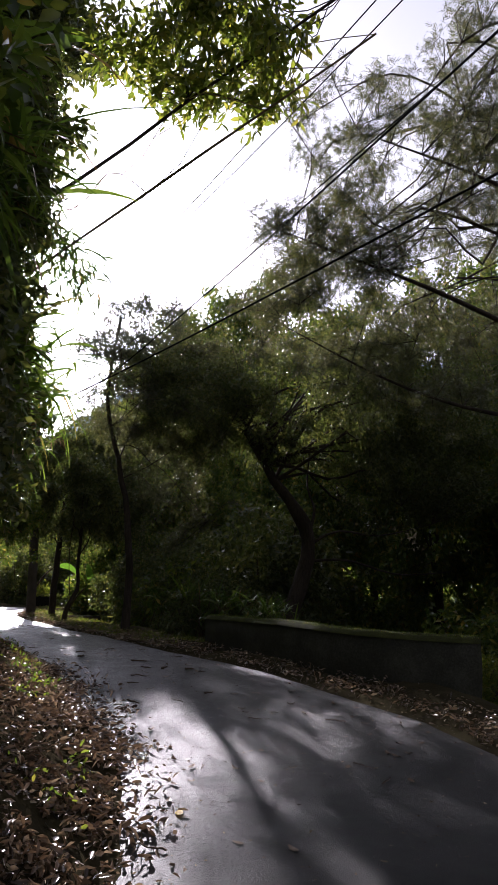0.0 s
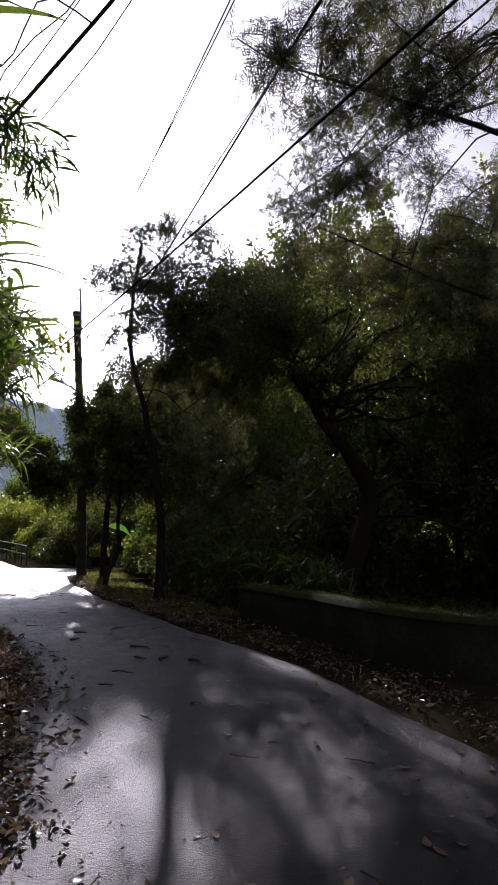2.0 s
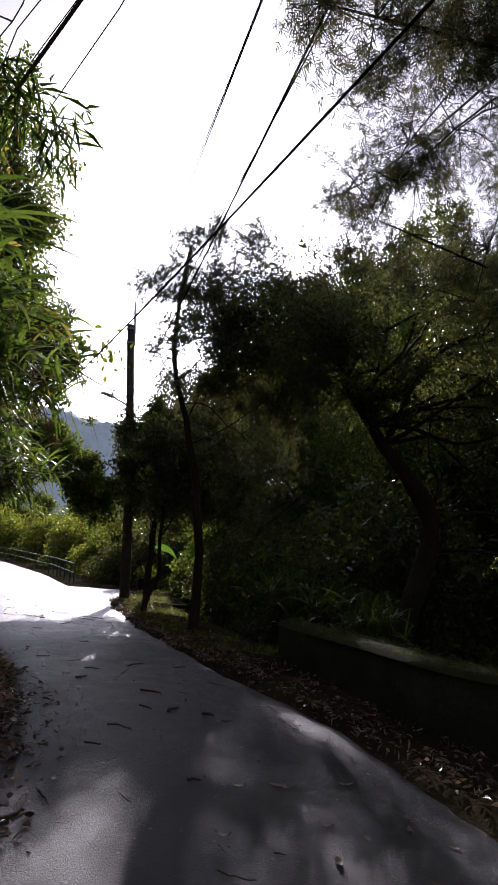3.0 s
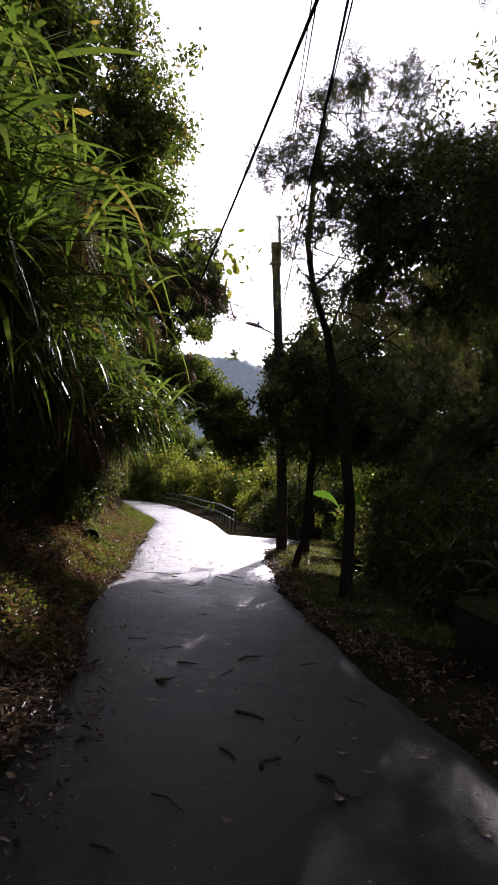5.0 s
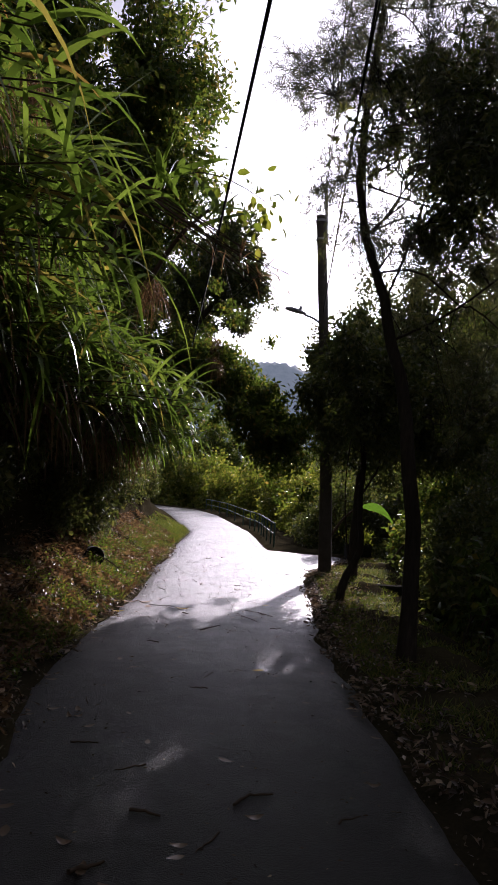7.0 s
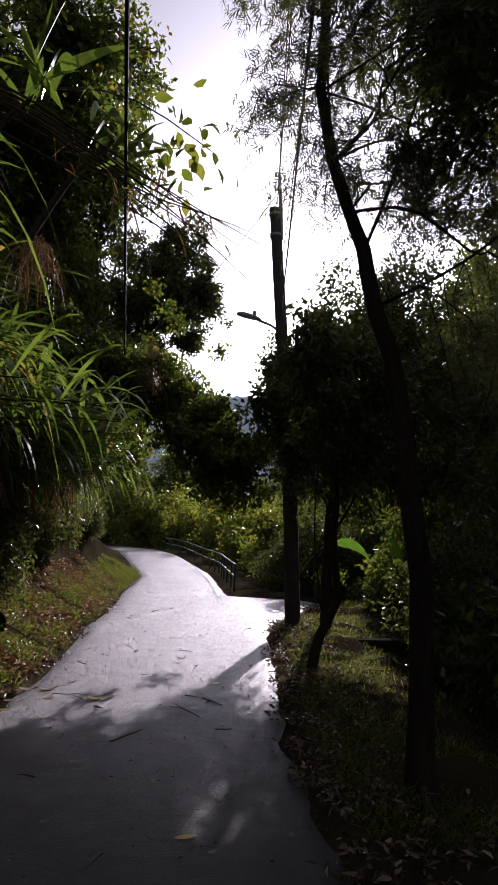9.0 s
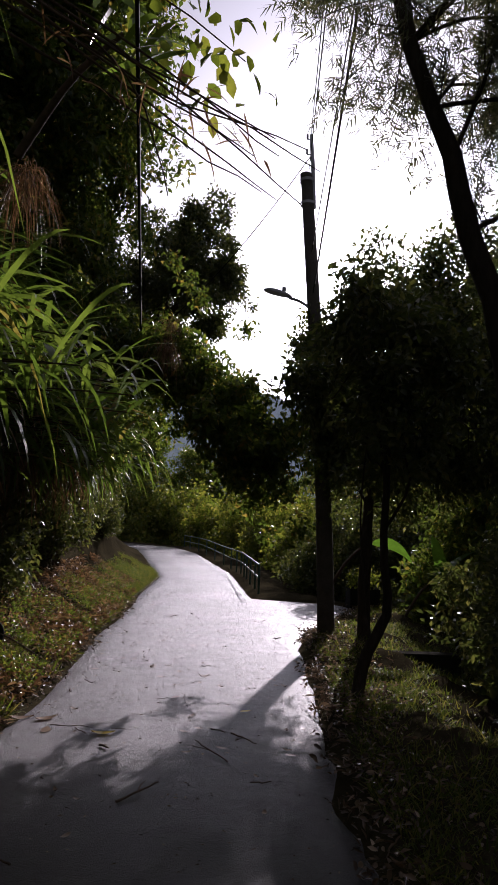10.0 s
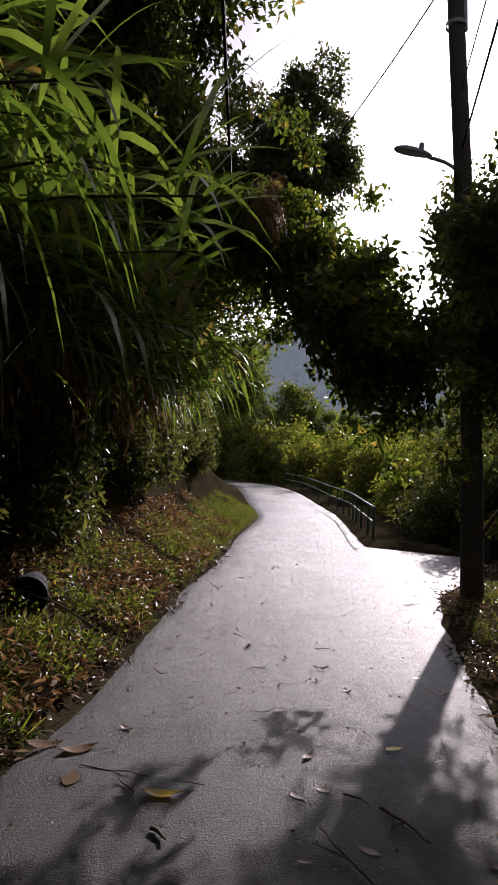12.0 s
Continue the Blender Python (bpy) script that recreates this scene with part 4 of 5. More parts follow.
def vine_mass():
    """A thick curtain of climbers hanging over half the lane."""
    rng = np.random.default_rng(61)
    top = thing("vine_curtain", (-0.9, 18.6, 2.6), "thick overhanging mass of dark climbing vines", "vines")
    spine = bend([(0, 0.3, 1.0), (1.2, 0.2, 1.6), (2.35, 0, 1.45), (2.95, -0.1, 0.9), (3.35, -0.2, 0.45), (3.75, -0.3, 0.0)], 18)
    for k, off in enumerate([(0, 0, 0), (0.0, 0.3, -0.25), (0.1, -0.25, -0.3)]):
        v, f = tubes([(spine + off, np.linspace(0.06 - 0.012 * k, 0.012, 18))], 6)
        mesh_part("stem", raw_mesh("stem", v, f, VINE, True), top)
    c = spine[rng.integers(0, 18, 300)] + rng.normal(size=(300, 3)) * (0.24, 0.4, 0.22) * rng.uniform(0.4, 1.6, (300, 1))
    back = np.array([1.7, 0.9, 1.5]) + rng.normal(size=(120, 3)) * (0.55, 0.5, 0.45)
    c = np.concatenate([c, back])
    at = clustered(rng, c, 36000, 0.10)
    v, f = leaves(rng, at, rng.normal(size=(36000, 3)) + (0.2, 0, -0.5), rng.uniform(0.05, 0.12, 36000), rng.uniform(0.03, 0.07, 36000))
    tagged(mesh_part("leaves", raw_mesh("leaves", v, f, G_MID), top), kind="stuff")
    strands, la = [], []
    for i in range(110):
        s = spine[rng.integers(2, 18)] + rng.normal(size=3) * (0.15, 0.35, 0.1)
        ln = rng.uniform(0.25, 0.8)
        pts = bend([s, s + (rng.normal() * 0.06, rng.normal() * 0.06, -ln * 0.5), s + (rng.normal() * 0.1, rng.normal() * 0.1, -ln)], 7)
        strands.append((pts, np.full(7, 0.004)))
        la.append(pts[rng.integers(0, 7, 70)] + rng.normal(size=(70, 3)) * 0.055)
    v, f = tubes(strands, 3)
    tagged(mesh_part("hanging_tangle", raw_mesh("hanging_tangle", v, f, VINE), top), kind="stuff")
    la = np.concatenate(la)
    v, f = leaves(rng, la, rng.normal(size=la.shape) + (0, 0, -0.8), rng.uniform(0.05, 0.12, len(la)), 0.05)
    tagged(mesh_part("hanging_leaves", raw_mesh("hanging_leaves", v, f, G_MID), top), kind="stuff")


vine_mass()

# ---- grass and litter ----


def verge():
    rng = np.random.default_rng(71)
    n = 120000
    y = 10.5 + 20.5 * rng.random(n) ** 1.15
    d = rng.uniform(0.02, 1.15, n)
    x = left_edge(y) - d
    # thick at the bend, patchy along the bank, thin at its foot
    thick = np.interp(y, [10.5, 13, 16, 20, 22, 30], [-0.35, -0.15, -0.1, -0.15, 0.35, 0.5]) - 1.1 * np.maximum(d - 0.5, 0)
    keep = np.array([noise.noise(Vector((a * 1.6, b * 1.6, 0))) + 0.5 * noise.noise(Vector((a * 5, b * 5, 0))) for a, b in zip(x, y)]) + thick > 0.0
    x, y = x[keep], y[keep]
    n = len(x)
    at = np.stack([x, y, ground_z(x, y) - 0.02], 1)
    v, f = blades(rng, at, rng.normal(size=(n, 3)) * (0.6, 0.6, 0.2) + (0.2, 0, 0.8), rng.uniform(0.08, 0.26, n), rng.uniform(0.006, 0.014, n), rng.uniform(0.1, 0.7, n), 3)
    tagged(new("verge_grass", raw_mesh("verge_grass", v, f, G_GRASS)), "short yellow-green grass on the sloping verge", "grass", kind="stuff")
    n = 64000
    y = rng.uniform(10.5, 24, n)
    x = right_edge(y) + 0.15 + 3.0 * rng.random(n) ** 1.3
    keep = np.array([noise.noise(Vector((a * 1.3, b * 1.3, 5))) > -0.22 for a, b in zip(x, y)])
    x, y = x[keep], y[keep]
    n = len(x)
    at = np.stack([x, y, ground_z(x, y) - 0.02], 1)
    v, f = blades(rng, at, rng.normal(size=(n, 3)) * (0.6, 0.6, 0.2) + (0, 0, 0.8), rng.uniform(0.06, 0.2, n), rng.uniform(0.006, 0.013, n), rng.uniform(0.1, 0.7, n), 3)
    tagged(new("shoulder_grass", raw_mesh("shoulder_grass", v, f, G_GRASS)), "thin grass tufts on the shaded shoulder", "grass", kind="stuff")


def litter():
    rng = np.random.default_rng(72)
    xs, ys = [], []
    y = rng.uniform(-2, 9, 24000)
    xs.append(left_edge(y) - np.abs(rng.normal(size=24000)) * 0.6 + 0.4 - 0.42 + 0.5 * rng.random(24000) ** 4)
    ys.append(y)
    y = rng.uniform(8, 24, 17000)
    xs.append(left_edge(y) - np.abs(rng.normal(size=17000)) * 0.62 + 0.12 * rng.random(17000) ** 3)
    ys.append(y)
    y = rng.uniform(10, 22, 12000)
    xs.append(left_edge(y) - rng.uniform(0.45, 1.35, 12000))
    ys.append(y)
    y = rng.uniform(3, 24, 9000)
    xs.append(right_edge(y) - 0.12 * rng.random(9000) ** 2 + np.abs(rng.normal(size=9000)) * 0.4)
    ys.append(y)
    x, y = np.concatenate(xs), np.concatenate(ys)
    n = len(x)
    x = x + np.array([0.22 * noise.noise(Vector((0.3, q * 2.6, 0))) + 0.1 * noise.noise(Vector((0.7, q * 9, 0))) for q in y])
    gaps = np.array([noise.noise(Vector((a * 2.2, b * 2.2, 4))) + 0.6 * noise.noise(Vector((a * 7, b * 7, 8))) for a, b in zip(x, y)])
    keep = gaps + rng.normal(size=n) * 0.15 > -0.18
    x, y = x[keep], y[keep]
    n = len(x)
    on_road = (x > left_edge(y)) & (x < right_edge(y))
    at = np.stack([x, y, ground_z(x, y) + np.where(on_road, 0.045, 0.02) + rng.uniform(0, 0.035, n)], 1)
    way = rng.normal(size=(n, 3)) * (1, 1, 0.4)
    v, f = leaves(rng, at, way, rng.uniform(0.025, 0.05, n) * rng.uniform(0.7, 2.2, n), rng.uniform(0.008, 0.032, n), OVAL)
    tagged(new("leaf_litter", raw_mesh("leaf_litter", v, f, G_LITTER)), "brown fallen leaves heaped along the lane's edges", "leaf litter", kind="stuff")


verge()
litter()


def verge_weeds():
    rng = np.random.default_rng(73)
    n = 16000
    y = rng.uniform(9, 26, n)
    x = left_edge(y) - rng.uniform(0.0, 1.3, n)
    keep = np.array([noise.noise(Vector((a * 2.1, b * 1.1, 9))) > -0.2 for a, b in zip(x, y)])
    x, y = x[keep], y[keep]
    n = len(x)
    at = np.stack([x, y, ground_z(x, y) + rng.uniform(0.03, 0.13, n)], 1)
    v, f = leaves(rng, at, rng.normal(size=(n, 3)) * (1, 1, 0.5), rng.uniform(0.04, 0.11, n), rng.uniform(0.015, 0.04, n), OVAL)
    tagged(new("verge_litter", raw_mesh("verge_litter", v, f, G_DRY)), "dry brown leaves caught in the verge grass", "leaf litter", kind="stuff")
    n = 20000
    y = rng.uniform(9, 28, n)
    x = left_edge(y) - rng.uniform(0.05, 1.0, n) ** 1.2
    keep = np.array([noise.noise(Vector((a * 1.7, b * 1.7, 3))) > 0.02 for a, b in zip(x, y)])
    x, y = x[keep], y[keep]
    n = len(x)
    at = np.stack([x, y, ground_z(x, y) + rng.uniform(0.02, 0.2, n)], 1)
    v, f = leaves(rng, at, rng.normal(size=(n, 3)) + (0, 0, 0.5), rng.uniform(0.02, 0.05, n), rng.uniform(0.01, 0.026, n), OVAL)
    tagged(new("verge_weeds", raw_mesh("verge_weeds", v, f, G_MID)), "small leafy weeds growing on the verge", "weeds", kind="stuff")


verge_weeds()


def debris():
    rng = np.random.default_rng(74)
    n = 4500
    y = 0.5 + 25 * rng.random(n) ** 1.7
    u = rng.beta(0.6, 0.6, n)
    l, r = left_edge(y), right_edge(y)
    x = l + 0.03 + (r - l - 0.06) * u
    z = road_z(y) + 0.02 * (1 - (2 * u - 1) ** 4) + 0.006
    v, f = leaves(rng, np.stack([x, y, z], 1), rng.normal(size=(n, 3)) * (1, 1, 0.12), rng.uniform(0.008, 0.03, n), rng.uniform(0.004, 0.012, n))
    tagged(new("leaf_debris", raw_mesh("leaf_debris", v, f, G_LITTER)), "small broken bits of leaf and twig on the lane", "leaf litter", kind="stuff")


debris()

# ---- far hills ----


def hill(name, place, length, height, depth, turn, seed):
    xs, ys = np.linspace(-length / 2, length / 2, 420), np.linspace(-depth / 2, depth / 2, 36)
    gx, gy = np.meshgrid(xs, ys)
    crest = 0.86 + 0.1 * np.sin(gx * 0.021 + seed) + 0.05 * np.sin(gx * 0.057 + 2 * seed)
    lumps = 0.045 * fbm(gx, gy, 0.11, seed) + 0.04 * np.abs(fbm(gx, gy, 0.3, seed))
    z = height * np.exp(-(gy / depth * 2.6) ** 2) * (crest + lumps) * np.cos(gx / length * np.pi * 0.8)
    v = np.stack([gx, gy, z], -1).reshape(-1, 3)
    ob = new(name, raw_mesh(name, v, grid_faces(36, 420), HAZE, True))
    ob.matrix_world = pose(*place, 0, 0, turn)
    tagged(ob, "wooded hill in the distance, blue-green air haze painted on", "hill", kind="structure")


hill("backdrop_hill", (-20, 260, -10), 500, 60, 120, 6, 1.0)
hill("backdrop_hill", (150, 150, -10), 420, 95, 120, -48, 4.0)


# ---- small things ----


def reed_plume(place, seed):
    rng = np.random.default_rng(seed)
    top = thing("reed_plume", place, "dry tan drooping reed plume", "reeds", "reed plumes")
    v, f = tubes([(bend([(-0.5, 0, -0.5), (-0.2, 0, 0.05), (0, 0, 0.1), (0.05, 0, 0)], 10), np.linspace(0.007, 0.003, 10))], 5)
    mesh_part("stalk", raw_mesh("stalk", v, f, DEADWOOD), top)
    n = 230
    at = rng.normal(size=(n, 3)) * 0.035 + np.stack([np.zeros(n), np.zeros(n), rng.uniform(-0.05, 0.12, n)], 1)
    v, f = blades(rng, at, rng.normal(size=(n, 3)) * (0.6, 0.6, 0.3) + (0, 0, 0.2), rng.uniform(0.12, 0.34, n), 0.006, rng.uniform(0.9, 1.6, n), 4)
    tagged(mesh_part("plume", raw_mesh("plume", v, f, G_DRY), top), kind="stuff")


for k, p in enumerate([(1.5, 18.3, 4.25), (1.4, 13.65, 3.85), (1.5, 9.6, 3.6), (1.62, 17.4, 3.75), (1.0, 11.2, 4.6)]):
    reed_plume(p, 80 + k)


def broad_tuft(place, seed, n, length, width, leaf, name, label, spread=0.6, rise=0.9, way=0.35):
    rng = np.random.default_rng(seed)
    top = thing(name, place, label, "plant")
    stem = bend([(-0.6, 0, -0.8), (-0.3, 0, -0.3), (0, 0, 0)], 8)
    v, f = tubes([(stem, np.linspace(0.03, 0.015, 8))], 7)
    mesh_part("stem", raw_mesh("stem", v, f, VINE), top)
    for i in range(n):
        a = np.array([[rng.normal() * 0.12, rng.normal() * 0.12, rng.uniform(-0.15, 0.1)]])
        v, f = blades(rng, a, np.array([[way + rng.normal() * spread, rng.normal() * spread, rise]]), length * rng.uniform(0.6, 1.1), width * rng.uniform(0.7, 1.1), rng.uniform(0.1, 0.6), 8)
        mesh_part("leaf", raw_mesh("leaf", v, f, leaf), top)


broad_tuft((2.0, 13.5, 4.75), 91, 16, 0.75, 0.085, G_BLADE, "ginger_plant", "broad upright sunlit ginger leaves above the bank")
broad_tuft((1.6, 12.9, 4.7), 92, 14, 0.7, 0.08, G_BLADE, "ginger_plant", "broad upright sunlit ginger leaves above the bank")
broad_tuft((1.35, 8.6, 3.3), 93, 16, 0.8, 0.07, G_BLADE, "ginger_plant", "broad upright sunlit ginger leaves above the bank")
broad_tuft((4.35, 20.35, 1.5), 94, 1, 1.0, 0.26, G_BANANA, "banana_plant", "young banana plant with broad bright green leaves", 0.05, 0.12, 1.0)
broad_tuft((5.9, 22.3, 0.9), 95, 5, 1.1, 0.28, G_BANANA, "banana_plant", "young banana plant with broad bright green leaves", 0.6, 0.7)


def dead_branch():
    rng = np.random.default_rng(96)
    top = thing("dead_branch", (1.0, 12.8, 4.7), "broken dry branch of dark canes hanging over the lane", "branch")
    for i in range(9):
        o = rng.normal(size=3) * (0.05, 0.12, 0.07)
        end = np.array([1.3 + rng.uniform(0.1, 0.95), 0.55 + rng.normal() * 0.12, -0.6 - rng.uniform(0, 0.6)])
        pts = bend([(-1.2, -0.3, 0.25) + o, (0.2, 0.1, 0.0) + o, (1.1, 0.45, -0.42) + o, end], 14)
        pts = pts + np.cumsum(rng.normal(size=(14, 3)) * 0.012, 0)
        v, f = tubes([(pts, np.linspace(0.014, 0.003, 14))], 6)
        mesh_part("cane", raw_mesh("cane", v, f, VINE, True), top)
    n = 60
    s = rng.uniform(0.3, 1, n)
    at = np.stack([0.2 + 1.7 * s, 0.1 + 0.45 * s, -0.75 * s], 1) + rng.normal(size=(n, 3)) * 0.09
    v, f = blades(rng, at, rng.normal(size=(n, 3)) + (0.8, 0, -0.3), rng.uniform(0.1, 0.28, n), rng.uniform(0.008, 0.018, n), rng.uniform(0.1, 0.7, n), 4)
    tagged(mesh_part("withered_leaves", raw_mesh("withered_leaves", v, f, G_DRY), top), kind="stuff")
    n = 60
    at = np.array([1.45, 1.15, 0.3]) + rng.normal(size=(n, 3)) * (0.22, 0.2, 0.16)
    v, f = leaves(rng, at, rng.normal(size=(n, 3)) + (0, 0, -1.2), rng.uniform(0.09, 0.16, n), rng.uniform(0.07, 0.11, n), OVAL)
    mesh_part("climber_leaves", raw_mesh("climber_leaves", v, f, G_LIME), top, "heart-shaped lime climber leaves")
    v, f = tubes([(bend([(0.2, 0.2, 0.1), (1.0, 0.8, 0.5), (1.7, 1.35, 0.35)], 8), np.linspace(0.01, 0.004, 8))], 5)
    mesh_part("climber_stem", raw_mesh("climber_stem", v, f, VINE), top)


dead_branch()


def planter():
    top = thing("planter", (4.75, 24.0, 0.06), "square black planter with a small flowering shrub", "planter", turn=8)
    bm = bmesh.new()
    bmesh.ops.create_cube(bm, size=1)
    bmesh.ops.scale(bm, vec=(0.62, 0.46, 0.42), verts=bm.verts)
    bmesh.ops.translate(bm, vec=(0, 0, 0.21), verts=bm.verts)
    up = [f for f in bm.faces if f.normal.z > 0.9]
    bmesh.ops.inset_region(bm, faces=up, thickness=0.035)
    bmesh.ops.translate(bm, vec=(0, 0, -0.05), verts=list({q for f in up for q in f.verts}))
    bmesh.ops.bevel(bm, geom=[e for e in bm.edges if e.calc_length() > 0.2], offset=0.012, segments=2, affect='EDGES')
    part("box", bm, CABLE, top)
    rng = np.random.default_rng(97)
    n = 420
    at = rng.normal(size=(n, 3)) * (0.18, 0.13, 0.12) + (0, 0, 0.58)
    v, f = leaves(rng, at, rng.normal(size=(n, 3)) + (0, 0, 0.8), rng.uniform(0.05, 0.1, n), 0.035, OVAL)
    mesh_part("foliage", raw_mesh("foliage", v, f, G_LIME), top)
    for i in range(7):
        e = rng.normal(size=3) * (0.16, 0.12, 0.05) + (0, 0, 0.66)
        v, f = tubes([(bend([(e[0] * 0.3, e[1] * 0.3, 0.3), e * (0.8, 0.8, 0.8), e], 6), np.linspace(0.008, 0.003, 6))], 4)
        mesh_part("stem", raw_mesh("stem", v, f, VINE), top)


def kerb_block(place, size, turn):
    top = tagged(new("stone_block"), "low dark stone edging block lying in the grass", "stone block")
    top.matrix_world = pose(*place, 0, 0, turn)
    bm = bmesh.new()
    bmesh.ops.create_cube(bm, size=1)
    bmesh.ops.scale(bm, vec=size, verts=bm.verts)
    bmesh.ops.translate(bm, vec=(0, 0, size[2] / 2), verts=bm.verts)
    bmesh.ops.bevel(bm, geom=list(bm.edges), offset=0.03, segments=2, affect='EDGES')
    bmesh.ops.subdivide_edges(bm, edges=list(bm.edges), cuts=3, use_grid_fill=True)
    for q in bm.verts:
        q.co += 0.02 * noise.noise_vector(q.co * 4 + Vector(place))
    part("block_body", bm, STONE, top)


planter()
kerb_block((4.75, 18.8, -0.14), (1.3, 0.24, 0.32), 4)


def drain_pipe():
    """The open end of a black drain pipe in the bank."""
    y = 16.6
    x = float(left_edge(y)) - 0.72
    top = thing("drain_pipe", (x, y, float(ground_z(x, y)) + 0.1), "open end of a black drain pipe set in the grassy bank", "drain pipe", turn=24, size=0.8)
    ang = np.linspace(0, 2 * np.pi, 24, endpoint=False)
    prof = [(0.16, 0.5), (0.19, 0.02), (0.2, 0.0), (0.19, -0.02), (0.165, -0.01), (0.155, 0.1), (0.15, 0.5)]
    vs = [(r * math.cos(a), d, r * math.sin(a)) for r, d in prof for a in ang]
    fs = [(i * 24 + j, i * 24 + (j + 1) % 24, (i + 1) * 24 + (j + 1) % 24, (i + 1) * 24 + j) for i in range(len(prof) - 1) for j in range(24)]
    mesh_part("pipe_wall", raw_mesh("pipe_wall", vs, fs, CABLE, True), top)
    vs = [(0.155 * math.cos(a), 0.3, 0.155 * math.sin(a)) for a in ang] + [(0, 0.3, 0)]
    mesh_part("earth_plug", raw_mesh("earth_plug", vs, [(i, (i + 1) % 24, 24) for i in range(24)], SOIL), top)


drain_pipe()


def on_lane(x, y):
    l, r = float(left_edge(y)), float(right_edge(y))
    u = min(max((x - l) / (r - l), 0.0), 1.0)
    return float(road_z(y)) + 0.02 * (1 - (2 * u - 1) ** 4) + 0.001


def fallen(name, label, spots_, length, width, material, group, lift=0.006):
    rng = np.random.default_rng(98)
    for x, y, a, s in spots_:
        n = 7
        t = np.linspace(0, 1, n)
        half = width * s * 0.5 * np.sin(np.pi * t ** 0.8) + 0.002
        curl = 0.012 * s * rng.uniform(0.1, 1.5)
        up = curl * (2 * t - 1) ** 2
        rows = np.stack([np.stack([t * length * s, half, up + 0.3 * curl], 1), np.stack([t * length * s, 0 * t, up], 1), np.stack([t * length * s, -half, up + 0.45 * curl], 1)], 1)
        ob = new(name, raw_mesh(name, rows.reshape(-1, 3), grid_faces(n, 3), material, True))
        ob.matrix_world = pose(x, y, on_lane(x, y) + lift, 0, 0, a)
        tagged(ob, label, "leaf", group)


def stick(x, y, a, length, r, seed, bow=0.0):
    rng = np.random.default_rng(seed)
    k = 9
    p = np.stack([np.linspace(0, length, k), np.cumsum(rng.normal(size=k)) * 0.005 + bow * np.sin(np.linspace(0, np.pi, k)), np.abs(rng.normal(size=k)) * 0.004 + r], 1)
    paths = [(p, np.linspace(r, r * 0.5, k))]
    if 0.3 < length < 0.6:
        q = p[4]
        paths.append((np.array([q, q + (0.06, 0.04, 0.005), q + (0.14, 0.07, 0.0)]), np.array([r * 0.6, r * 0.5, r * 0.3])))
    v, f = tubes(paths, 5)
    ob = new("fallen_stick", raw_mesh("fallen_stick", v, f, VINE, True))
    ob.matrix_world = pose(x, y, on_lane(x, y), 0, 0, a)
    tagged(ob, "thin dry stick lying on the lane", "stick", "fallen sticks")


fallen("yellow_leaf", "bright yellow fallen leaf on the lane", [(1.72, 14.78, 10, 1.0), (1.05, 14.35, 20, 0.8), (2.75, 15.6, 30, 0.6), (1.55, 3.6, 60, 0.6), (2.95, 12.2, 200, 0.6)], 0.17, 0.07, G_YELLOW, "yellow leaves", 0.003)
fallen("pale_leaf", "large pale dry leaf on the lane", [(0.98, 15.1, 15, 1.0), (1.2, 15.05, 40, 1.0), (1.38, 14.75, 100, 0.8), (1.1, 14.7, 200, 0.7)], 0.18, 0.09, G_DRY, "pale leaves", 0.003)
rl = np.random.default_rng(99)
sp = []
for y in 1.5 + 23 * rl.random(190) ** 1.6:
    l, r = float(left_edge(y)), float(right_edge(y))
    u = rl.beta(0.7, 0.7)
    sp.append((l + 0.08 + (r - l - 0.16) * u, y, rl.uniform(0, 360), rl.uniform(0.5, 1.2)))
fallen("brown_leaf", "curled brown fallen leaf on the lane", sp, 0.085, 0.034, G_LITTER, "brown leaves", 0.003)
for k, y in enumerate(1.8 + 20 * rl.random(60) ** 2.2):
    l, r = float(left_edge(y)), float(right_edge(y))
    stick(l + 0.2 + (r - l - 0.5) * rl.random(), y, rl.uniform(0, 360), rl.uniform(0.05, 0.2), rl.uniform(0.0025, 0.006), 200 + k)
stick(1.35, 14.95, 2, 0.62, 0.003, 301)
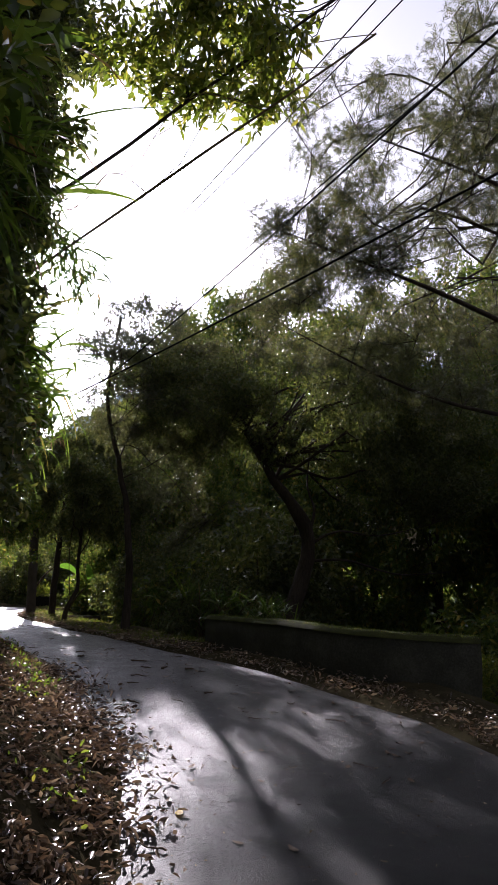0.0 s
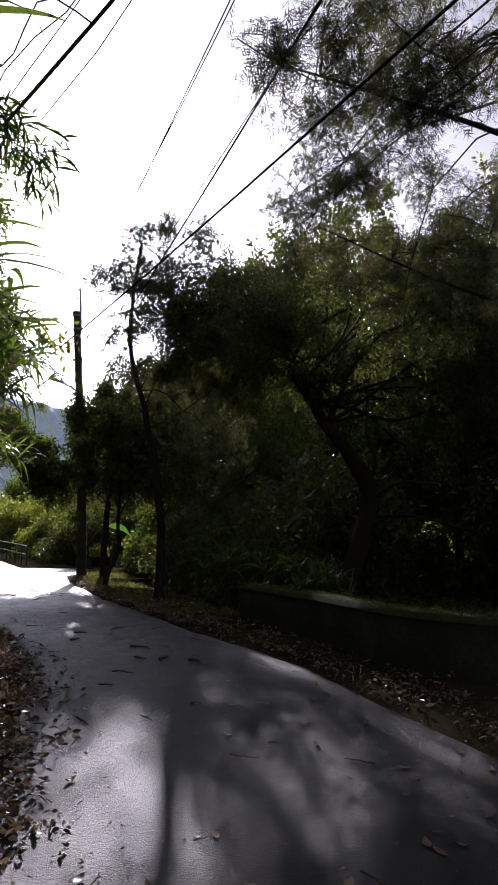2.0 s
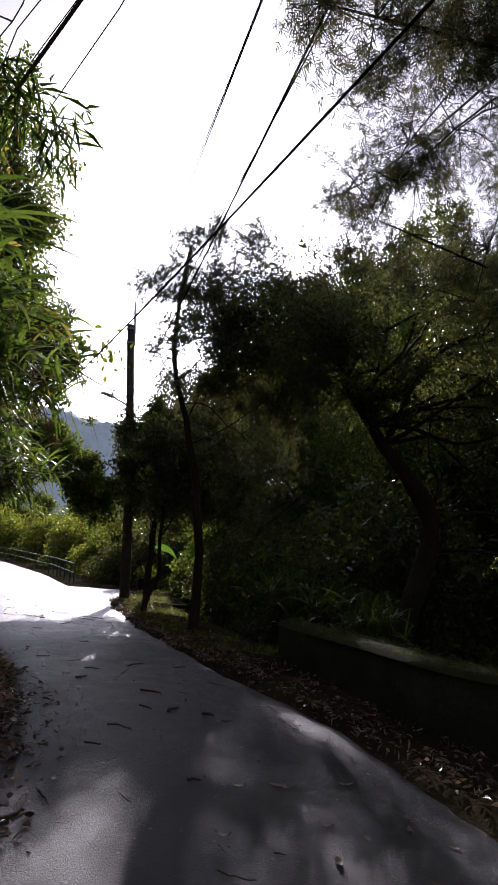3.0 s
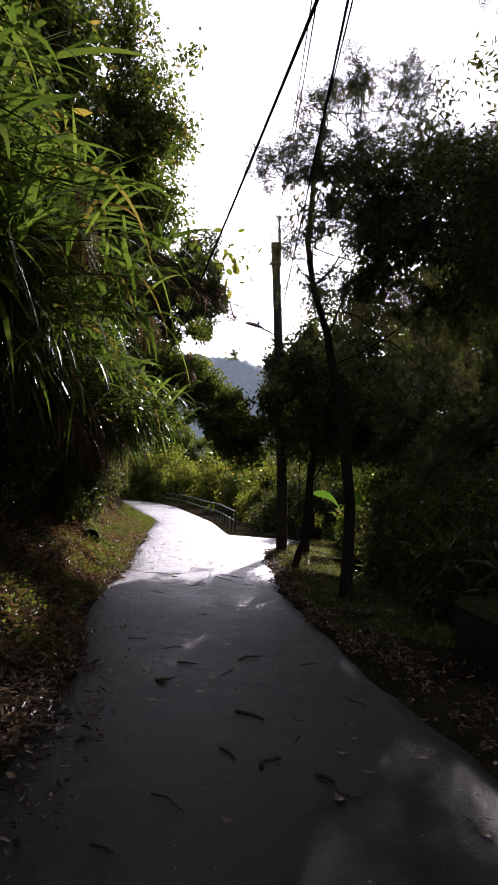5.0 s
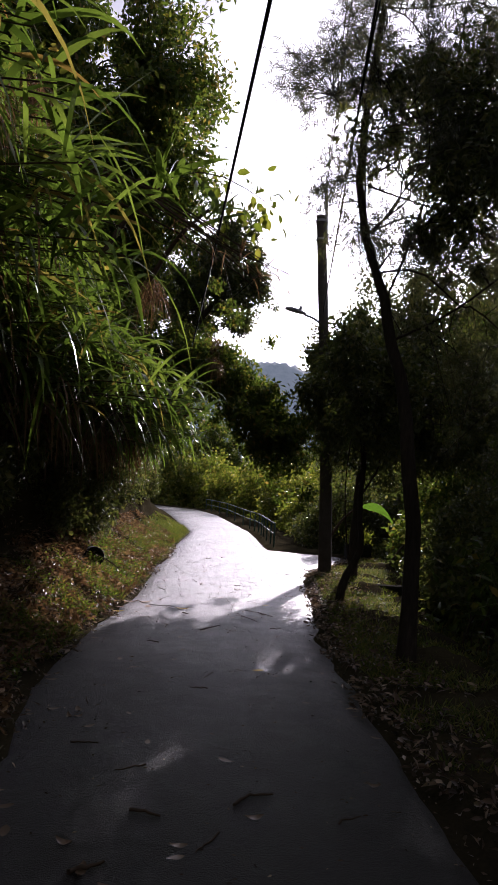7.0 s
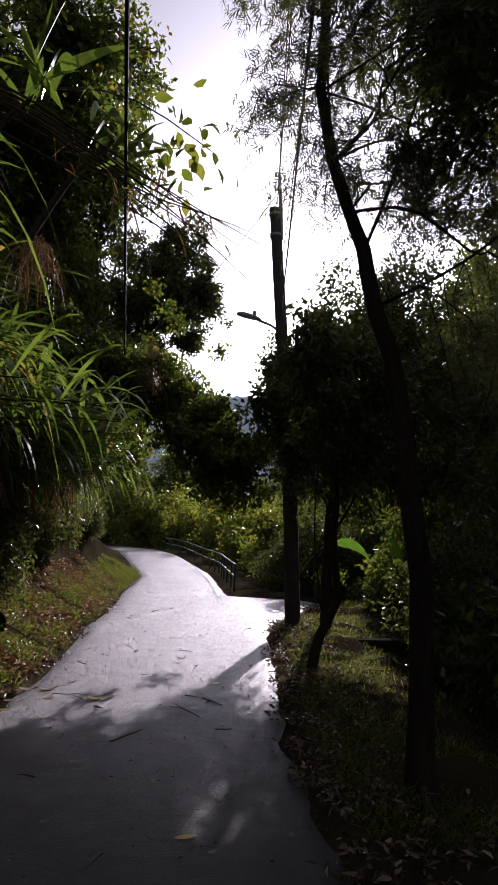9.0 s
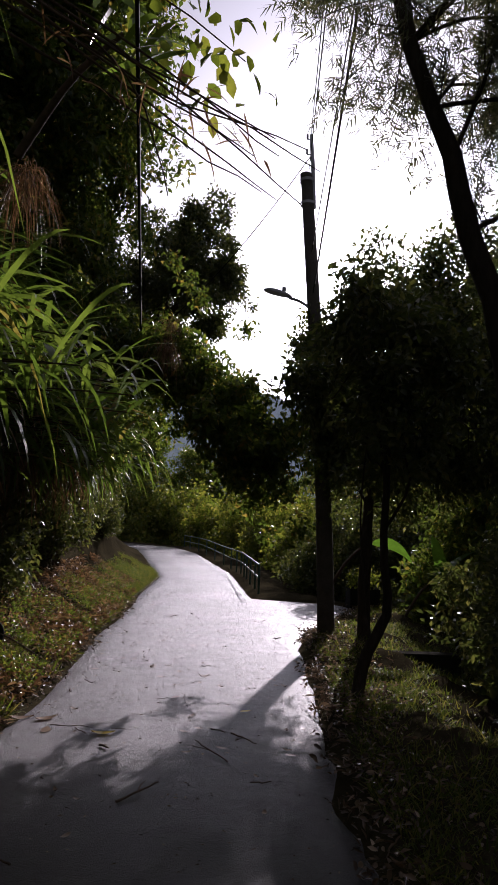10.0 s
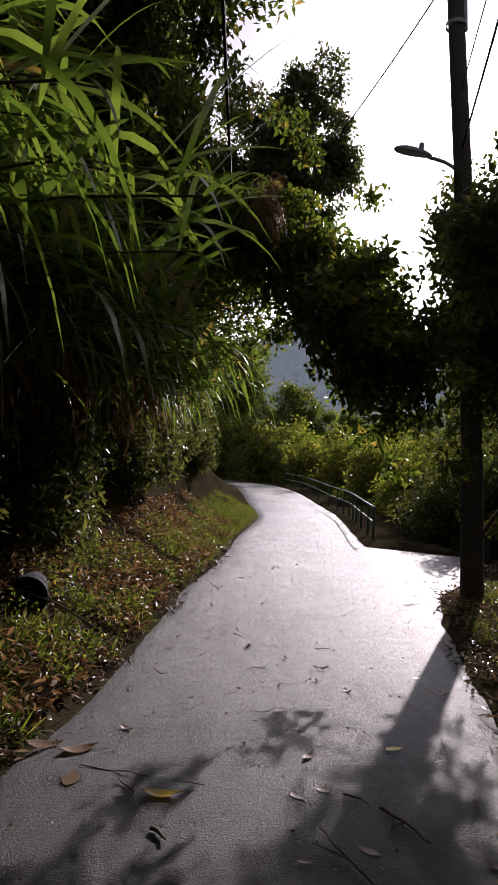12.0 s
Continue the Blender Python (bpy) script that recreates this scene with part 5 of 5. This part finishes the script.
for k, (x, y, a, ln, r, bow) in enumerate([(2.94, 9.83, 37, 0.23, 0.009, 0.03), (2.94, 8.64, -27, 0.2, 0.012, 0.035), (3.09, 7.86, 58, 0.16, 0.013, 0.03), (2.87, 8.07, -72, 0.15, 0.008, 0.01),
                                           (2.37, 9.17, 28, 0.14, 0.011, 0.01), (3.36, 7.83, -56, 0.13, 0.012, 0.02), (2.47, 9.68, -8, 0.15, 0.009, 0.02), (1.98, 5.99, 48, 0.15, 0.014, 0.01),
                                           (2.14, 6.34, -75, 0.2, 0.008, 0.01), (2.99, 6.43, 0, 0.08, 0.01, 0.01), (2.4, 7.15, -38, 0.12, 0.008, 0.01), (2.58, 7.57, -40, 0.22, 0.007, 0.01),
                                           (2.73, 14.96, -45, 0.29, 0.007, 0.01), (2.57, 15.03, -35, 0.13, 0.006, 0.02), (1.85, 14.52, -20, 0.1, 0.01, 0.01)]):
    stick(x, y, a, ln, r, 320 + k, bow)
stick(2.75, 14.35, 128, 0.45, 0.005, 303)
stick(2.2, 13.6, 60, 0.35, 0.008, 304)


def bank_cane():
    """A dead cane that lies slanting against the foot of the bank."""
    ob = new("dead_cane")
    ob.location = (0.55, 16.95, float(ground_z(0.55, 16.95)) + 0.05)
    tagged(ob, "dead brown cane leaning against the grassy bank", "cane")
    end = np.array([-0.55, -0.55, 0.0])
    end[2] = float(ground_z(0.0, 16.4)) + 0.16 - ob.location.z
    v, f = tubes([(bend([(0, 0, 0), end * 0.5 + (0, 0, 0.05), end], 9), np.linspace(0.011, 0.006, 9))], 6)
    mesh_part("cane", raw_mesh("cane", v, f, VINE, True), ob)


bank_cane()


def near_weeds():
    """Small green seedlings that come up through the litter beside the start of the lane."""
    rng = np.random.default_rng(75)
    n = 2600
    y = rng.uniform(0.5, 10, n)
    x = left_edge(y) - 0.1 - rng.uniform(0, 1.3, n)
    keep = np.array([noise.noise(Vector((a * 1.9, b * 1.9, 12))) > 0.12 for a, b in zip(x, y)])
    x, y = x[keep], y[keep]
    n = len(x)
    at = np.stack([x, y, ground_z(x, y) + rng.uniform(0.02, 0.14, n)], 1)
    v, f = leaves(rng, at, rng.normal(size=(n, 3)) + (0, 0, 0.6), rng.uniform(0.025, 0.06, n), rng.uniform(0.012, 0.03, n), OVAL)
    tagged(new("seedlings", raw_mesh("seedlings", v, f, G_MID)), "small green seedlings growing through the leaf litter", "weeds", kind="stuff")


near_weeds()
